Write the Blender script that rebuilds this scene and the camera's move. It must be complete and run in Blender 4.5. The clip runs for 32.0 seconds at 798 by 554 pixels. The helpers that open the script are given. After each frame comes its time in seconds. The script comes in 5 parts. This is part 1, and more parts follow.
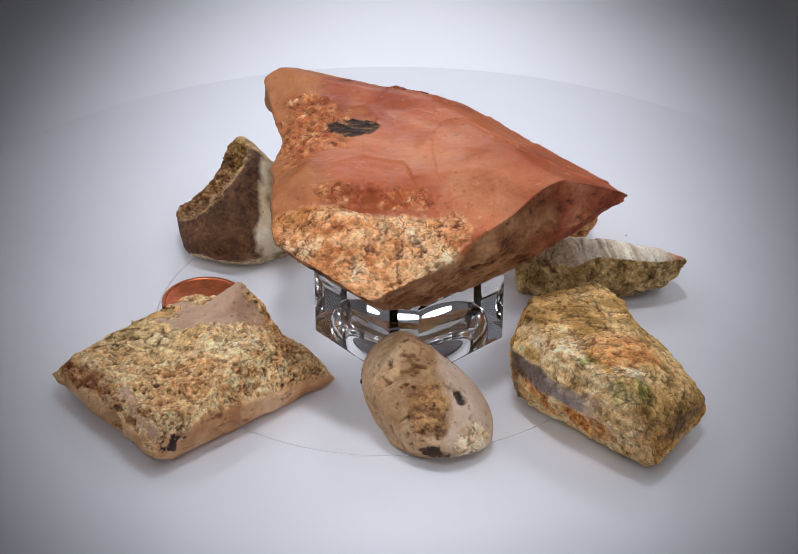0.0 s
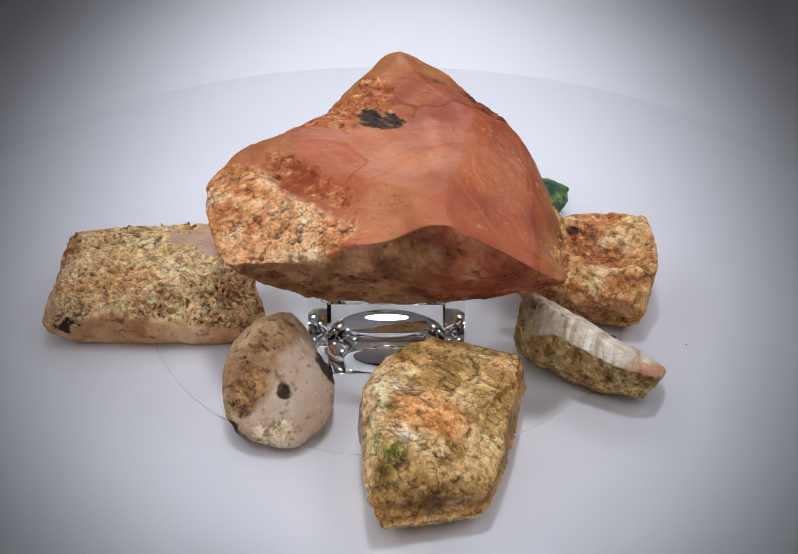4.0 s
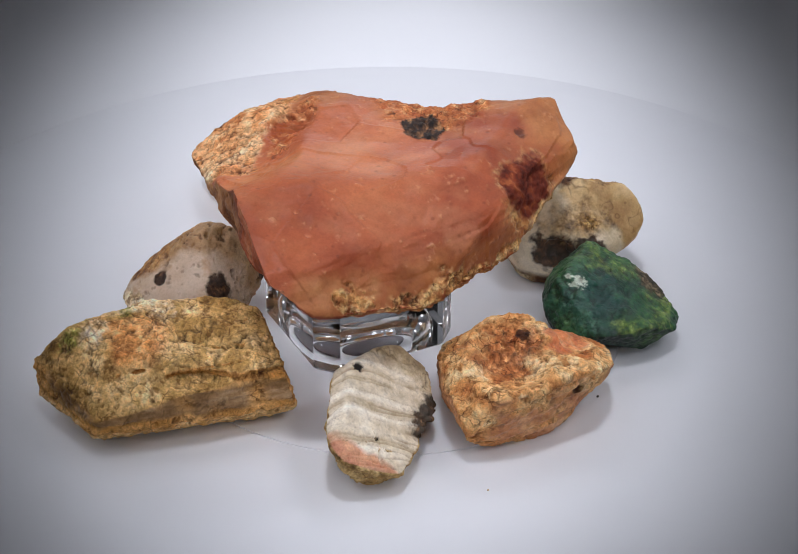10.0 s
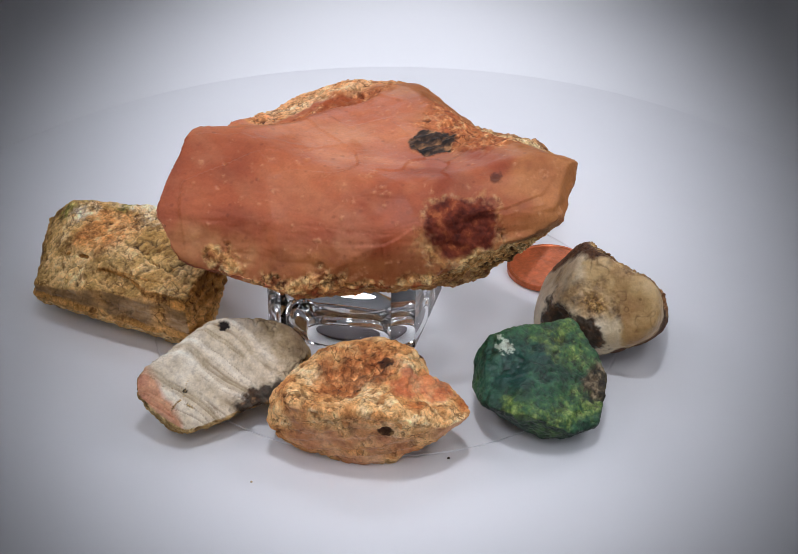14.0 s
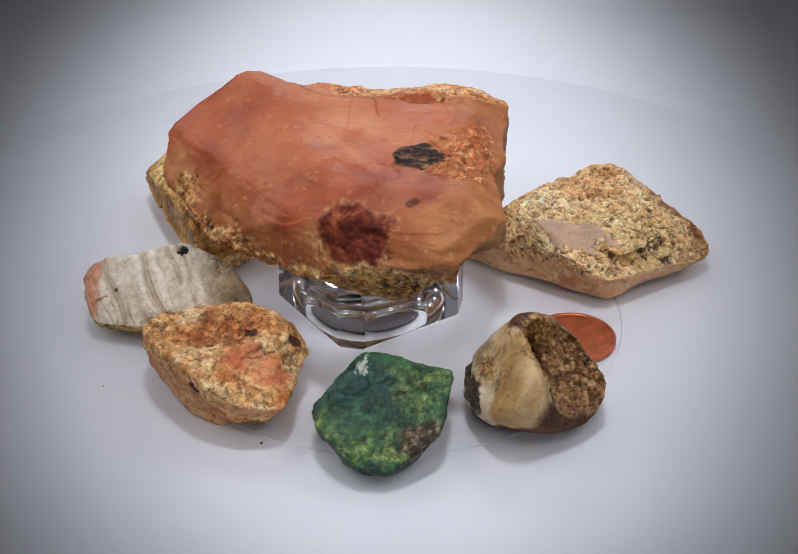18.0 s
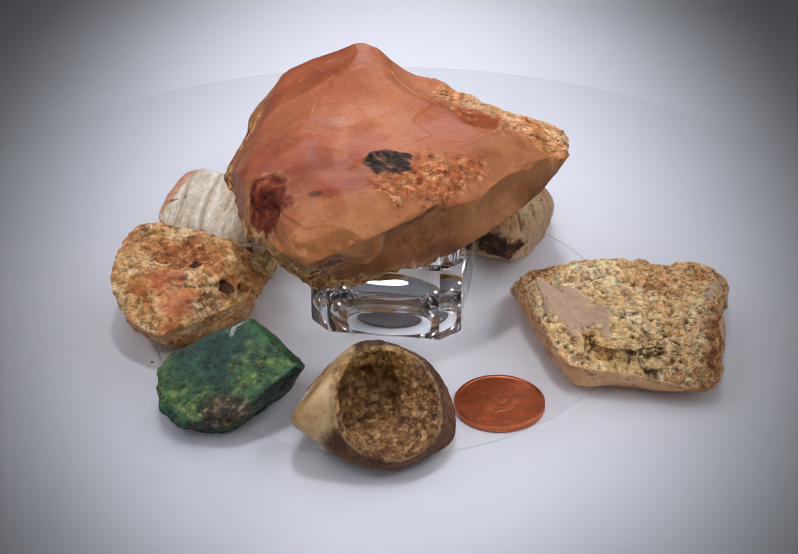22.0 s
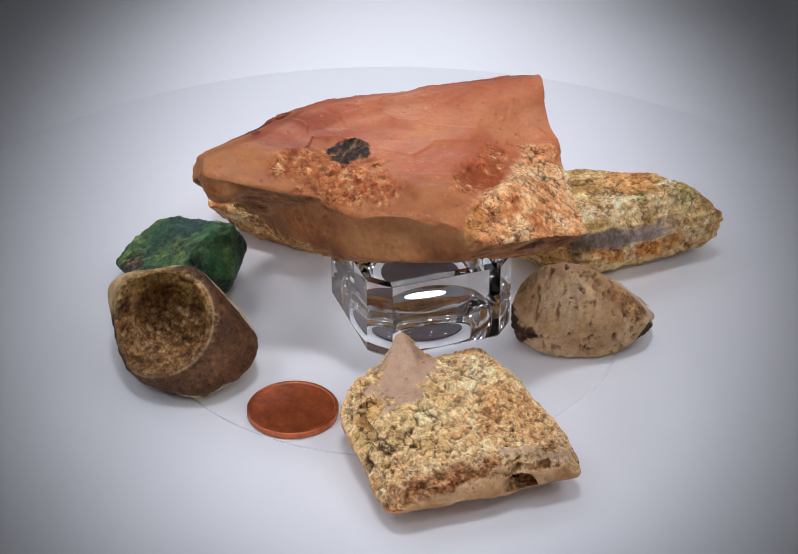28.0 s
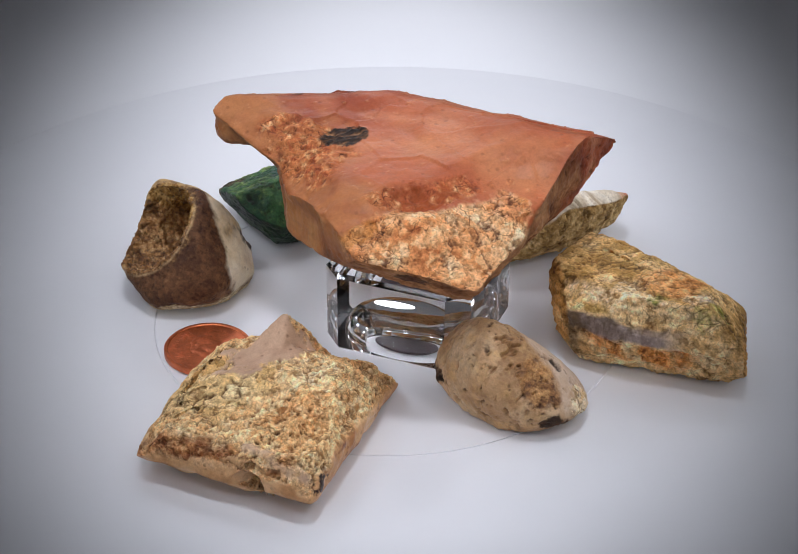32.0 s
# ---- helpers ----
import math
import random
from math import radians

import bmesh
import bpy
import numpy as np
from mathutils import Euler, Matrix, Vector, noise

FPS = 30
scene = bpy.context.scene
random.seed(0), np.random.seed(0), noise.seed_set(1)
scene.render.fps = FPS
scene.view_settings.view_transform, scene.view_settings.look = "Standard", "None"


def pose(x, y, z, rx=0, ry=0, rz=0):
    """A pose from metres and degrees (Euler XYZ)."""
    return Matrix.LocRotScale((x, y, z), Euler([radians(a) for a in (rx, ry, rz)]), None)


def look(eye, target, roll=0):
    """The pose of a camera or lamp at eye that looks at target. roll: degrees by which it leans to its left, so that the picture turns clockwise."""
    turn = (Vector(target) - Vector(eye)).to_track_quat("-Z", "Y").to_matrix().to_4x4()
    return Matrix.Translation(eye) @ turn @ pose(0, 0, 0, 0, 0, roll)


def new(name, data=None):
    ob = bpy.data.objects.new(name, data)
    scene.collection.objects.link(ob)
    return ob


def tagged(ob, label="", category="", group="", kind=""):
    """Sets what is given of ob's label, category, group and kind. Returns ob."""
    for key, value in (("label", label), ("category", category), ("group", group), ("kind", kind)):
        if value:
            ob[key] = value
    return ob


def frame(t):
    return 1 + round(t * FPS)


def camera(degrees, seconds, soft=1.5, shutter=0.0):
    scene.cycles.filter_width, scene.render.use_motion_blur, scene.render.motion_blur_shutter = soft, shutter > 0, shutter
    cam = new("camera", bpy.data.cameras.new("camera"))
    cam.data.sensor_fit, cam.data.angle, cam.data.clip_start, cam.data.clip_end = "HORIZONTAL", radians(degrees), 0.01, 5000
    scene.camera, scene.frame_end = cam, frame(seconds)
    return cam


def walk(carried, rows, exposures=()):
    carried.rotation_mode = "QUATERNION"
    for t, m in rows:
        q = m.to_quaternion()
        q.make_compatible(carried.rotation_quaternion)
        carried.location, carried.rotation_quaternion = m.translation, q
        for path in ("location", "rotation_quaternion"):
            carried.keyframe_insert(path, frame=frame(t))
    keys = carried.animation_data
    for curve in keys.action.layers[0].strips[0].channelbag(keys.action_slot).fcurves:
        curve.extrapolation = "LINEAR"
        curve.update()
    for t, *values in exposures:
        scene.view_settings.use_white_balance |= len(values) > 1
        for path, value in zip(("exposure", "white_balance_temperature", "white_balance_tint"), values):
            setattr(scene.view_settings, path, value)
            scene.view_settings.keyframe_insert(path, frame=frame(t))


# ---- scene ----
OMEGA = 10.416          # degrees a second, clockwise seen from above
cam = camera(21.217, 32.0, soft=0.5)
EYE = Vector((0.0, -0.3971, 0.2593))
TILT, PAN = radians(32.081), radians(0.345)
AIM = EYE + Vector((math.sin(PAN) * math.cos(TILT), math.cos(PAN) * math.cos(TILT), -math.sin(TILT)))
walk(cam, [(0.0, look(EYE, AIM, 0.05)), (32.0, look(EYE, AIM, 0.05))], exposures=[(0.0, 0.0), (32.0, 0.0)])

# ---- light: unseen lamps added over and around the table, dim room ----
world = bpy.data.worlds.new("room")
world.use_nodes = True
world.node_tree.nodes["Background"].inputs[0].default_value = (0.55, 0.58, 0.66, 1)
world.node_tree.nodes["Background"].inputs[1].default_value = 0.02
scene.world = world


TINT = (0.87, 0.895, 1.0)


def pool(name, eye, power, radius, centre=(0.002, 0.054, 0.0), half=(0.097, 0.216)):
    """An added, unseen lamp; its long oval of light on the table imitates a vignette."""
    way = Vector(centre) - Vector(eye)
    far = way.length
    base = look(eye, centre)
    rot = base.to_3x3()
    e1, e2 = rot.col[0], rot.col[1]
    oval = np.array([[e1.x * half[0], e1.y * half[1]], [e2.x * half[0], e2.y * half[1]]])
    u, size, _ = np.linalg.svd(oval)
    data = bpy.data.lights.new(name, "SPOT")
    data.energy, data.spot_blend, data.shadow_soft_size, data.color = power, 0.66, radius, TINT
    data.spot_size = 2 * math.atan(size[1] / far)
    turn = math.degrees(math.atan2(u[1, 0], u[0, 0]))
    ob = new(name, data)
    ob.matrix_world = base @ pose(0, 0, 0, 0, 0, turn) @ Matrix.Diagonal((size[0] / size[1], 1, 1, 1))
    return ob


# added lamps overhead and in a high and low ring: soft light all round
pool("added_vignette_lamp", (0.0, -0.08, 0.62), 5.0, 0.035)
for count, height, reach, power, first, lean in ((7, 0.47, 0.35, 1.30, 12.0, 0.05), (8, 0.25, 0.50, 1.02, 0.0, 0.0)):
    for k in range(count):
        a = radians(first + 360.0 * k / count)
        pool("added_vignette_lamp", (reach * math.cos(a), -0.01 + reach * math.sin(a), height), power * (1 - lean * math.sin(a)), 0.035)
# added, unseen lamps that brighten the sweep reflected in the glass
for lx, ly, tx, ty in ((0.0, 0.10, 0.0, 0.60), (0.12, 0.05, 0.56, 0.22), (-0.12, 0.05, -0.56, 0.22)):
    lamp = bpy.data.lights.new("added_backdrop_lamp", "SPOT")
    lamp.energy, lamp.spot_size, lamp.spot_blend, lamp.shadow_soft_size, lamp.color = 3.5, radians(52), 0.6, 0.05, TINT
    new("added_backdrop_lamp", lamp).matrix_world = look((lx, ly, 0.95), (tx, ty, 0.46))


# ---- materials ----
def nodes_of(name):
    m = bpy.data.materials.new(name)
    m.use_nodes = True
    n, l = m.node_tree.nodes, m.node_tree.links
    return m, n, l, n["Principled BSDF"]


def rgb(c):
    return (c[0], c[1], c[2], 1)


def fbm_node(n, l, vec, scale, detail=6, rough=0.6, warp=0.0):
    t = n.new("ShaderNodeTexNoise")
    t.inputs["Scale"].default_value, t.inputs["Detail"].default_value, t.inputs["Roughness"].default_value = scale, detail, rough
    t.inputs["Distortion"].default_value = warp
    l.new(vec, t.inputs["Vector"])
    return t.outputs["Fac"]


def ramp_node(n, l, fac, stops):
    r = n.new("ShaderNodeValToRGB")
    e = r.color_ramp.elements
    while len(e) < len(stops):
        e.new(0.5)
    for k, (p, c) in zip(e, stops):
        k.position, k.color = p, rgb(c) if len(c) == 3 else c
    l.new(fac, r.inputs[0])
    return r.outputs[0]


def mix_node(n, l, fac, a, b, how="MIX"):
    m = n.new("ShaderNodeMix")
    m.data_type, m.blend_type = "RGBA", how
    for sock, v in ((m.inputs[0], fac), (m.inputs[6], a), (m.inputs[7], b)):
        if isinstance(v, (int, float)):
            sock.default_value = v
        elif isinstance(v, tuple):
            sock.default_value = rgb(v)
        else:
            l.new(v, sock)
    return m.outputs[2]


def math_node(n, l, op, a, b=0.0, clamp=False):
    m = n.new("ShaderNodeMath")
    m.operation, m.use_clamp = op, clamp
    for sock, v in ((m.inputs[0], a), (m.inputs[1], b)):
        if isinstance(v, (int, float)):
            sock.default_value = v
        else:
            l.new(v, sock)
    return m.outputs[0]


def skin(name, fine=1500, specks=0.0, bump=0.5, glow=0.0, wax=0.0, gloss=0.35, crack=0.9, plate=300):
    """A stone surface: its pigment and roughness lie in the mesh; fine grain, specks and relief are added here."""
    m, n, l, b = nodes_of(name)
    o = n.new("ShaderNodeTexCoord").outputs["Object"]
    tone, grain = n.new("ShaderNodeAttribute"), n.new("ShaderNodeAttribute")
    tone.attribute_name, grain.attribute_name = "tone", "grain"
    amount = grain.outputs["Fac"]
    coarse, small = fbm_node(n, l, o, 0.42 * fine, 5, 0.7, 0.4), fbm_node(n, l, o, 1.5 * fine, 3, 0.65)
    col = mix_node(n, l, amount, tone.outputs["Color"], ramp_node(n, l, coarse, [(0.34, (0.42, 0.36, 0.31)), (0.45, (0.84, 0.81, 0.78)), (0.55, (1.08, 1.08, 1.08)), (0.68, (1.40, 1.40, 1.40))]), "MULTIPLY")
    col = mix_node(n, l, math_node(n, l, "MULTIPLY", amount, 0.8), col, ramp_node(n, l, small, [(0.36, (0.55, 0.50, 0.46)), (0.50, (1.04, 1.04, 1.04)), (0.64, (1.36, 1.36, 1.36))]), "MULTIPLY")
    h = math_node(n, l, "ADD", math_node(n, l, "MULTIPLY", coarse, 0.9), math_node(n, l, "MULTIPLY", small, 0.4))
    if specks:
        w = n.new("ShaderNodeTexVoronoi")
        w.inputs["Scale"].default_value = 0.34 * fine
        l.new(o, w.inputs["Vector"])
        gate = ramp_node(n, l, fbm_node(n, l, o, 190, 4, 0.65), [(0.45, (0, 0, 0)), (0.60, (1, 1, 1))])
        dot = ramp_node(n, l, w.outputs["Distance"], [(0.12, (1, 1, 1)), (0.26, (0, 0, 0))])
        dot = math_node(n, l, "MULTIPLY", mix_node(n, l, 1.0, dot, gate, "MULTIPLY"), specks)
        col = mix_node(n, l, dot, col, mix_node(n, l, 1.0, col, (0.26, 0.17, 0.12), "MULTIPLY"))
        h = math_node(n, l, "SUBTRACT", h, dot)
    # open cracks between plates, on crusty areas alone
    crusty = math_node(n, l, "MULTIPLY", math_node(n, l, "SUBTRACT", amount, 0.27), 6.0, True)
    for scale, width, k in ((plate, 0.05, 1.0), (2.4 * plate, 0.10, 0.5)):
        nz, bend, w = n.new("ShaderNodeTexNoise"), n.new("ShaderNodeVectorMath"), n.new("ShaderNodeTexVoronoi")
        nz.inputs["Scale"].default_value, nz.inputs["Detail"].default_value = 1.1 * scale, 4
        bend.operation, w.feature = "MULTIPLY_ADD", "DISTANCE_TO_EDGE"
        bend.inputs[1].default_value = (0.9 / scale,) * 3
        l.new(o, nz.inputs["Vector"])
        l.new(nz.outputs["Color"], bend.inputs[0])
        l.new(o, bend.inputs[2])
        l.new(bend.outputs[0], w.inputs["Vector"])
        w.inputs["Scale"].default_value = scale
        gate = ramp_node(n, l, fbm_node(n, l, o, 0.8 * scale, 4, 0.6), [(0.50, (0, 0, 0)), (0.60, (1, 1, 1))])
        line = ramp_node(n, l, w.outputs["Distance"], [(0.35 * width, (1, 1, 1)), (width, (0, 0, 0))])
        f = math_node(n, l, "MULTIPLY", mix_node(n, l, 1.0, line, gate, "MULTIPLY"), math_node(n, l, "MULTIPLY", crusty, k * crack))
        col = mix_node(n, l, f, col, mix_node(n, l, 1.0, col, (0.20, 0.13, 0.08), "MULTIPLY"))
        h = math_node(n, l, "SUBTRACT", h, f)
    bp = n.new("ShaderNodeBump")
    bp.inputs["Distance"].default_value = 0.0009
    l.new(math_node(n, l, "MULTIPLY", math_node(n, l, "ADD", amount, 0.10), bump), bp.inputs["Strength"])
    l.new(h, bp.inputs["Height"])
    l.new(bp.outputs[0], b.inputs["Normal"])
    l.new(col, b.inputs["Base Color"])
    l.new(math_node(n, l, "ADD", tone.outputs["Alpha"], math_node(n, l, "MULTIPLY", math_node(n, l, "SUBTRACT", coarse, 0.5), 0.25), True), b.inputs["Roughness"])
    b.inputs["Specular IOR Level"].default_value = gloss
    if wax:
        b.inputs["Coat Weight"].default_value, b.inputs["Coat Roughness"].default_value = wax, 0.28
    if glow:
        b.inputs["Subsurface Weight"].default_value = glow
        b.inputs["Subsurface Radius"].default_value = (1.0, 0.5, 0.3)
        b.inputs["Subsurface Scale"].default_value = 0.002
    return m


M_SKIN_BIG = skin("waxy_agate", 1300, 0.35, 0.45, 0.06, 0.02, 0.24, 0.75, 330)
M_SKIN_FLAT = skin("grainy_crust", 1500, 0.6, 0.7, 0.06, 0.0, 0.25, 0.6, 300)
M_SKIN_EGG = skin("pebble_skin", 1500, 0.5, 0.5, 0.12, 0.0, 0.35, 0.4, 420)
M_SKIN_LAYERED = skin("layered_skin", 1500, 0.5, 0.7, 0.0, 0.0, 0.25, 0.6, 260)
M_SKIN_BANDED = skin("banded_skin", 1500, 0.3, 0.6, 0.0, 0.0, 0.25, 0.4, 300)
M_SKIN_CRUSTED = skin("crusted_skin", 1500, 0.5, 0.7, 0.04, 0.0, 0.25, 0.7, 300)
M_SKIN_GREEN = skin("green_skin", 1400, 0.7, 0.6, 0.0, 0.06, 0.4, 0.5, 420)
M_SKIN_HOLLOW = skin("geode_skin", 1700, 0.5, 0.7, 0.06, 0.0, 0.35, 0.4, 700)


def plain(name, colour, rough=0.5, metal=0.0, bump=0.0, bump_scale=300, spread=0.06):
    m, n, l, b = nodes_of(name)
    tc = n.new("ShaderNodeTexCoord")
    f = fbm_node(n, l, tc.outputs["Object"], bump_scale, 5, 0.6)
    lo, hi = [c * (1 - spread) for c in colour], [min(1, c * (1 + spread)) for c in colour]
    l.new(ramp_node(n, l, f, [(0.3, lo), (0.7, hi)]), b.inputs["Base Color"])
    b.inputs["Roughness"].default_value, b.inputs["Metallic"].default_value = rough, metal
    if bump:
        bp = n.new("ShaderNodeBump")
        bp.inputs["Strength"].default_value, bp.inputs["Distance"].default_value = bump, 0.0005
        l.new(f, bp.inputs["Height"])
        l.new(bp.outputs[0], b.inputs["Normal"])
    return m


M_TABLE = plain("white_sheet", (0.82, 0.82, 0.83), 0.6, bump_scale=8, spread=0.015)
M_DISC = plain("white_plastic", (0.80, 0.80, 0.815), 0.58, bump_scale=30, spread=0.01)
M_GROOVE = plain("groove_grey", (0.80, 0.80, 0.82), 0.6)
M_SPECK_DARK = plain("dark_speck", (0.05, 0.035, 0.025), 0.7)
M_SPECK_PALE = plain("pale_speck", (0.6, 0.46, 0.28), 0.8)
M_COPPER = plain("copper", (0.58, 0.155, 0.06), 0.36, 0.8, 0.4, 420, 0.3)
M_PAD = plain("dark_pad", (0.05, 0.03, 0.035), 0.6)
M_GLASS, _n, _l, _b = nodes_of("clear_glass")
_b.inputs["Transmission Weight"].default_value, _b.inputs["Roughness"].default_value, _b.inputs["IOR"].default_value = 1.0, 0.0, 1.5
_b.inputs["Base Color"].default_value = (0.97, 0.98, 0.98, 1)


# ---- building helpers ----
def part(name, bm, material, parent=None, label=""):
    me = bpy.data.meshes.new(name)
    bm.to_mesh(me)
    bm.free()
    ob = new(name, me)
    me.materials.append(material)
    me.set_sharp_from_angle(angle=radians(32))
    if parent is not None:
        ob.parent = parent
    return tagged(ob, label)


def lathe(profile, steps=128, close=False):
    """A turned form from (radius, height) pairs in metres."""
    bm = bmesh.new()
    rings = []
    for r, z in profile:
        if r <= 0:
            rings.append([bm.verts.new((0, 0, z))])
        else:
            rings.append([bm.verts.new((r * math.cos(k * math.tau / steps), r * math.sin(k * math.tau / steps), z)) for k in range(steps)])
    for a, b in zip(rings, rings[1:]):
        for k in range(steps):
            j = (k + 1) % steps
            q = [a[k % len(a)], a[j % len(a)], b[j % len(b)], b[k % len(b)]]
            q = list(dict.fromkeys(q))
            if len(q) > 2:
                bm.faces.new(q)
    bmesh.ops.recalc_face_normals(bm, faces=bm.faces)
    for f in bm.faces:
        f.smooth = True
    return bm


LATTICE = np.pad(np.random.RandomState(7).rand(32, 32, 32).astype(np.float32) * 2 - 1, ((0, 1),) * 3, mode="wrap").ravel()


def value_noise(p):
    """Smooth random field over points p, about -1 to 1, one feature a unit."""
    p = np.asarray(p, np.float32)
    i = np.floor(p)
    f = p - i
    f = f * f * (3 - 2 * f)
    i = i.astype(np.int32) & 31
    at = (i[:, 0] * 33 + i[:, 1]) * 33 + i[:, 2]
    x, y, z = f[:, 0], f[:, 1], f[:, 2]

    def row(k):
        a = LATTICE[at + k]
        return a + z * (LATTICE[at + k + 1] - a)

    a, c = row(0), row(1089)
    a = a + y * (row(33) - a)
    c = c + y * (row(1122) - c)
    return a + x * (c - a)


def fbm(p, size, octaves=4, gain=0.5, seed=0.0):
    """Layered noise over points in millimetres; size of the largest feature."""
    total, amp, norm = 0, 1.0, 0
    for k in range(octaves):
        total = total + amp * value_noise(p / size * 2 ** k + 11.3 * (k + 1) + seed)
        norm += amp
        amp *= gain
    return total / norm * 1.6


def ridged(p, size, octaves=3, seed=0.0):
    total, amp = 0, 1.0
    for k in range(octaves):
        total = total + amp * (1 - 2.2 * np.abs(value_noise(p / size * 2 ** k + 5.7 * (k + 1) + seed)))
        amp *= 0.5
    return total / 1.75


def cut(cuts, p, soft):
    """Signed distance in millimetres to a lump of stone bounded by flat breaks (normal, offset)."""
    c = np.array(cuts, np.float32)
    nrm = c[:, :3] / np.linalg.norm(c[:, :3], axis=1, keepdims=True)
    s = p @ nrm.T - c[:, 3]
    top = s.max(1)
    return top + soft * np.log(np.exp((s - top[:, None]) / soft).sum(1))


def ball(p, c, r):
    q = (p - np.array(c, np.float32)) / np.array(r, np.float32)
    d = np.sqrt((q * q).sum(1))
    return (d - 1) * float(np.min(r))


def smin(a, b, k):
    h = np.clip(0.5 + 0.5 * (b - a) / k, 0, 1)
    return b * (1 - h) + a * h - k * h * (1 - h)


def smax(a, b, k):
    return -smin(-a, -b, k)


def seg(p, a, b):
    """Distance from points to the line between a and b."""
    a, b = np.array(a, np.float32), np.array(b, np.float32)
    t = np.clip((p - a) @ (b - a) / ((b - a) @ (b - a)), 0, 1)
    return np.linalg.norm(p - a - t[:, None] * (b - a), axis=1)


def solid(shape, low, high, step):
    """Points (mm) and quads of the surface of shape(p), over the box low..high."""
    low, high = np.array(low, np.float32), np.array(high, np.float32)
    dims = np.ceil((high - low) / step).astype(int) + 1
    # far from the surface a coarse grid is enough
    m = 4
    cdims = -(-dims // m)
    cax = [low[k] + step * (m * np.arange(cdims[k], dtype=np.float32) + (m - 1) / 2) for k in range(3)]
    cv = shape(np.stack(np.meshgrid(*cax, indexing="ij"), -1).reshape(-1, 3)).reshape(cdims)
    v = np.repeat(np.repeat(np.repeat(cv, m, 0), m, 1), m, 2)[: dims[0], : dims[1], : dims[2]].copy()
    near = np.abs(v) < 3.4 * step + 0.5
    v[near] = shape(low + step * np.argwhere(near).astype(np.float32))
    inside = v < 0
    mixed = np.zeros(tuple(dims - 1), np.int8)
    for dx in (0, 1):
        for dy in (0, 1):
            for dz in (0, 1):
                mixed += inside[dx : dims[0] - 1 + dx, dy : dims[1] - 1 + dy, dz : dims[2] - 1 + dz]
    cells = np.argwhere((mixed > 0) & (mixed < 8))
    index = -np.ones(tuple(dims - 1), np.int64)
    index[tuple(cells.T)] = np.arange(len(cells))
    total, count = np.zeros((len(cells), 3), np.float32), np.zeros(len(cells), np.float32)
    eye = np.eye(3, dtype=int)
    for axis in range(3):
        o1, o2 = [k for k in range(3) if k != axis]
        for da in (0, 1):
            for db in (0, 1):
                off = da * eye[o1] + db * eye[o2]
                a = v[tuple((cells + off).T)]
                b = v[tuple((cells + off + eye[axis]).T)]
                hit = (a < 0) != (b < 0)
                t = np.where(hit, a / np.where(hit, a - b, 1), 0)
                q = (cells + off).astype(np.float32)
                q[:, axis] += t
                total += q * hit[:, None]
                count += hit
    pts = low + step * total / count[:, None]
    quads = []
    for axis in range(3):
        o1, o2 = [(1, 2), (2, 0), (0, 1)][axis]
        s0 = [slice(1, dims[k] - 1) for k in range(3)]
        s1 = list(s0)
        s0[axis], s1[axis] = slice(0, dims[axis] - 1), slice(1, dims[axis])
        a, b = inside[tuple(s0)], inside[tuple(s1)]
        where = np.argwhere(a != b)
        if not len(where):
            continue
        flip = a[a != b]
        cell = where.copy()
        for k in (o1, o2):
            cell[:, k] += 1
        e1, e2 = np.eye(3, dtype=int)[o1], np.eye(3, dtype=int)[o2]
        c = [cell - e1 - e2, cell - e2, cell, cell - e1]
        q = np.stack([index[tuple(x.T)] for x in c], 1)
        q[~flip] = q[~flip][:, ::-1]
        quads.append(q)
    return pts, np.concatenate(quads)


def unit(v):
    return v / (np.linalg.norm(v, axis=1, keepdims=True) + 1e-9)


def point_normals(pts, quads):
    face = np.cross(pts[quads[:, 2]] - pts[quads[:, 0]], pts[quads[:, 3]] - pts[quads[:, 1]])
    out = np.zeros_like(pts)
    for axis in range(3):
        out[:, axis] = np.bincount(quads.ravel(), np.repeat(face[:, axis], 4), len(pts))
    return unit(out)


def mesh_from(name, pts, quads, normals, tone, grain):
    used, inv = np.unique(quads.ravel(), return_inverse=True)
    me = bpy.data.meshes.new(name)
    me.vertices.add(len(used))
    me.vertices.foreach_set("co", (pts[used] * 0.001).astype(np.float32).ravel())
    me.loops.add(quads.size)
    me.loops.foreach_set("vertex_index", inv.astype(np.int32).ravel())
    me.polygons.add(len(quads))
    me.polygons.foreach_set("loop_start", np.arange(0, quads.size, 4, dtype=np.int32))
    me.update(calc_edges=True)
    me.shade_smooth()
    me.normals_split_custom_set_from_vertices(normals[used].tolist())
    me.attributes.new("tone", "FLOAT_COLOR", "POINT").data.foreach_set("color", tone[used].astype(np.float32).ravel())
    me.attributes.new("grain", "FLOAT", "POINT").data.foreach_set("value", grain[used].astype(np.float32).ravel())
    return me


TURNING = []            # what stands on the disc, with its pose at the start


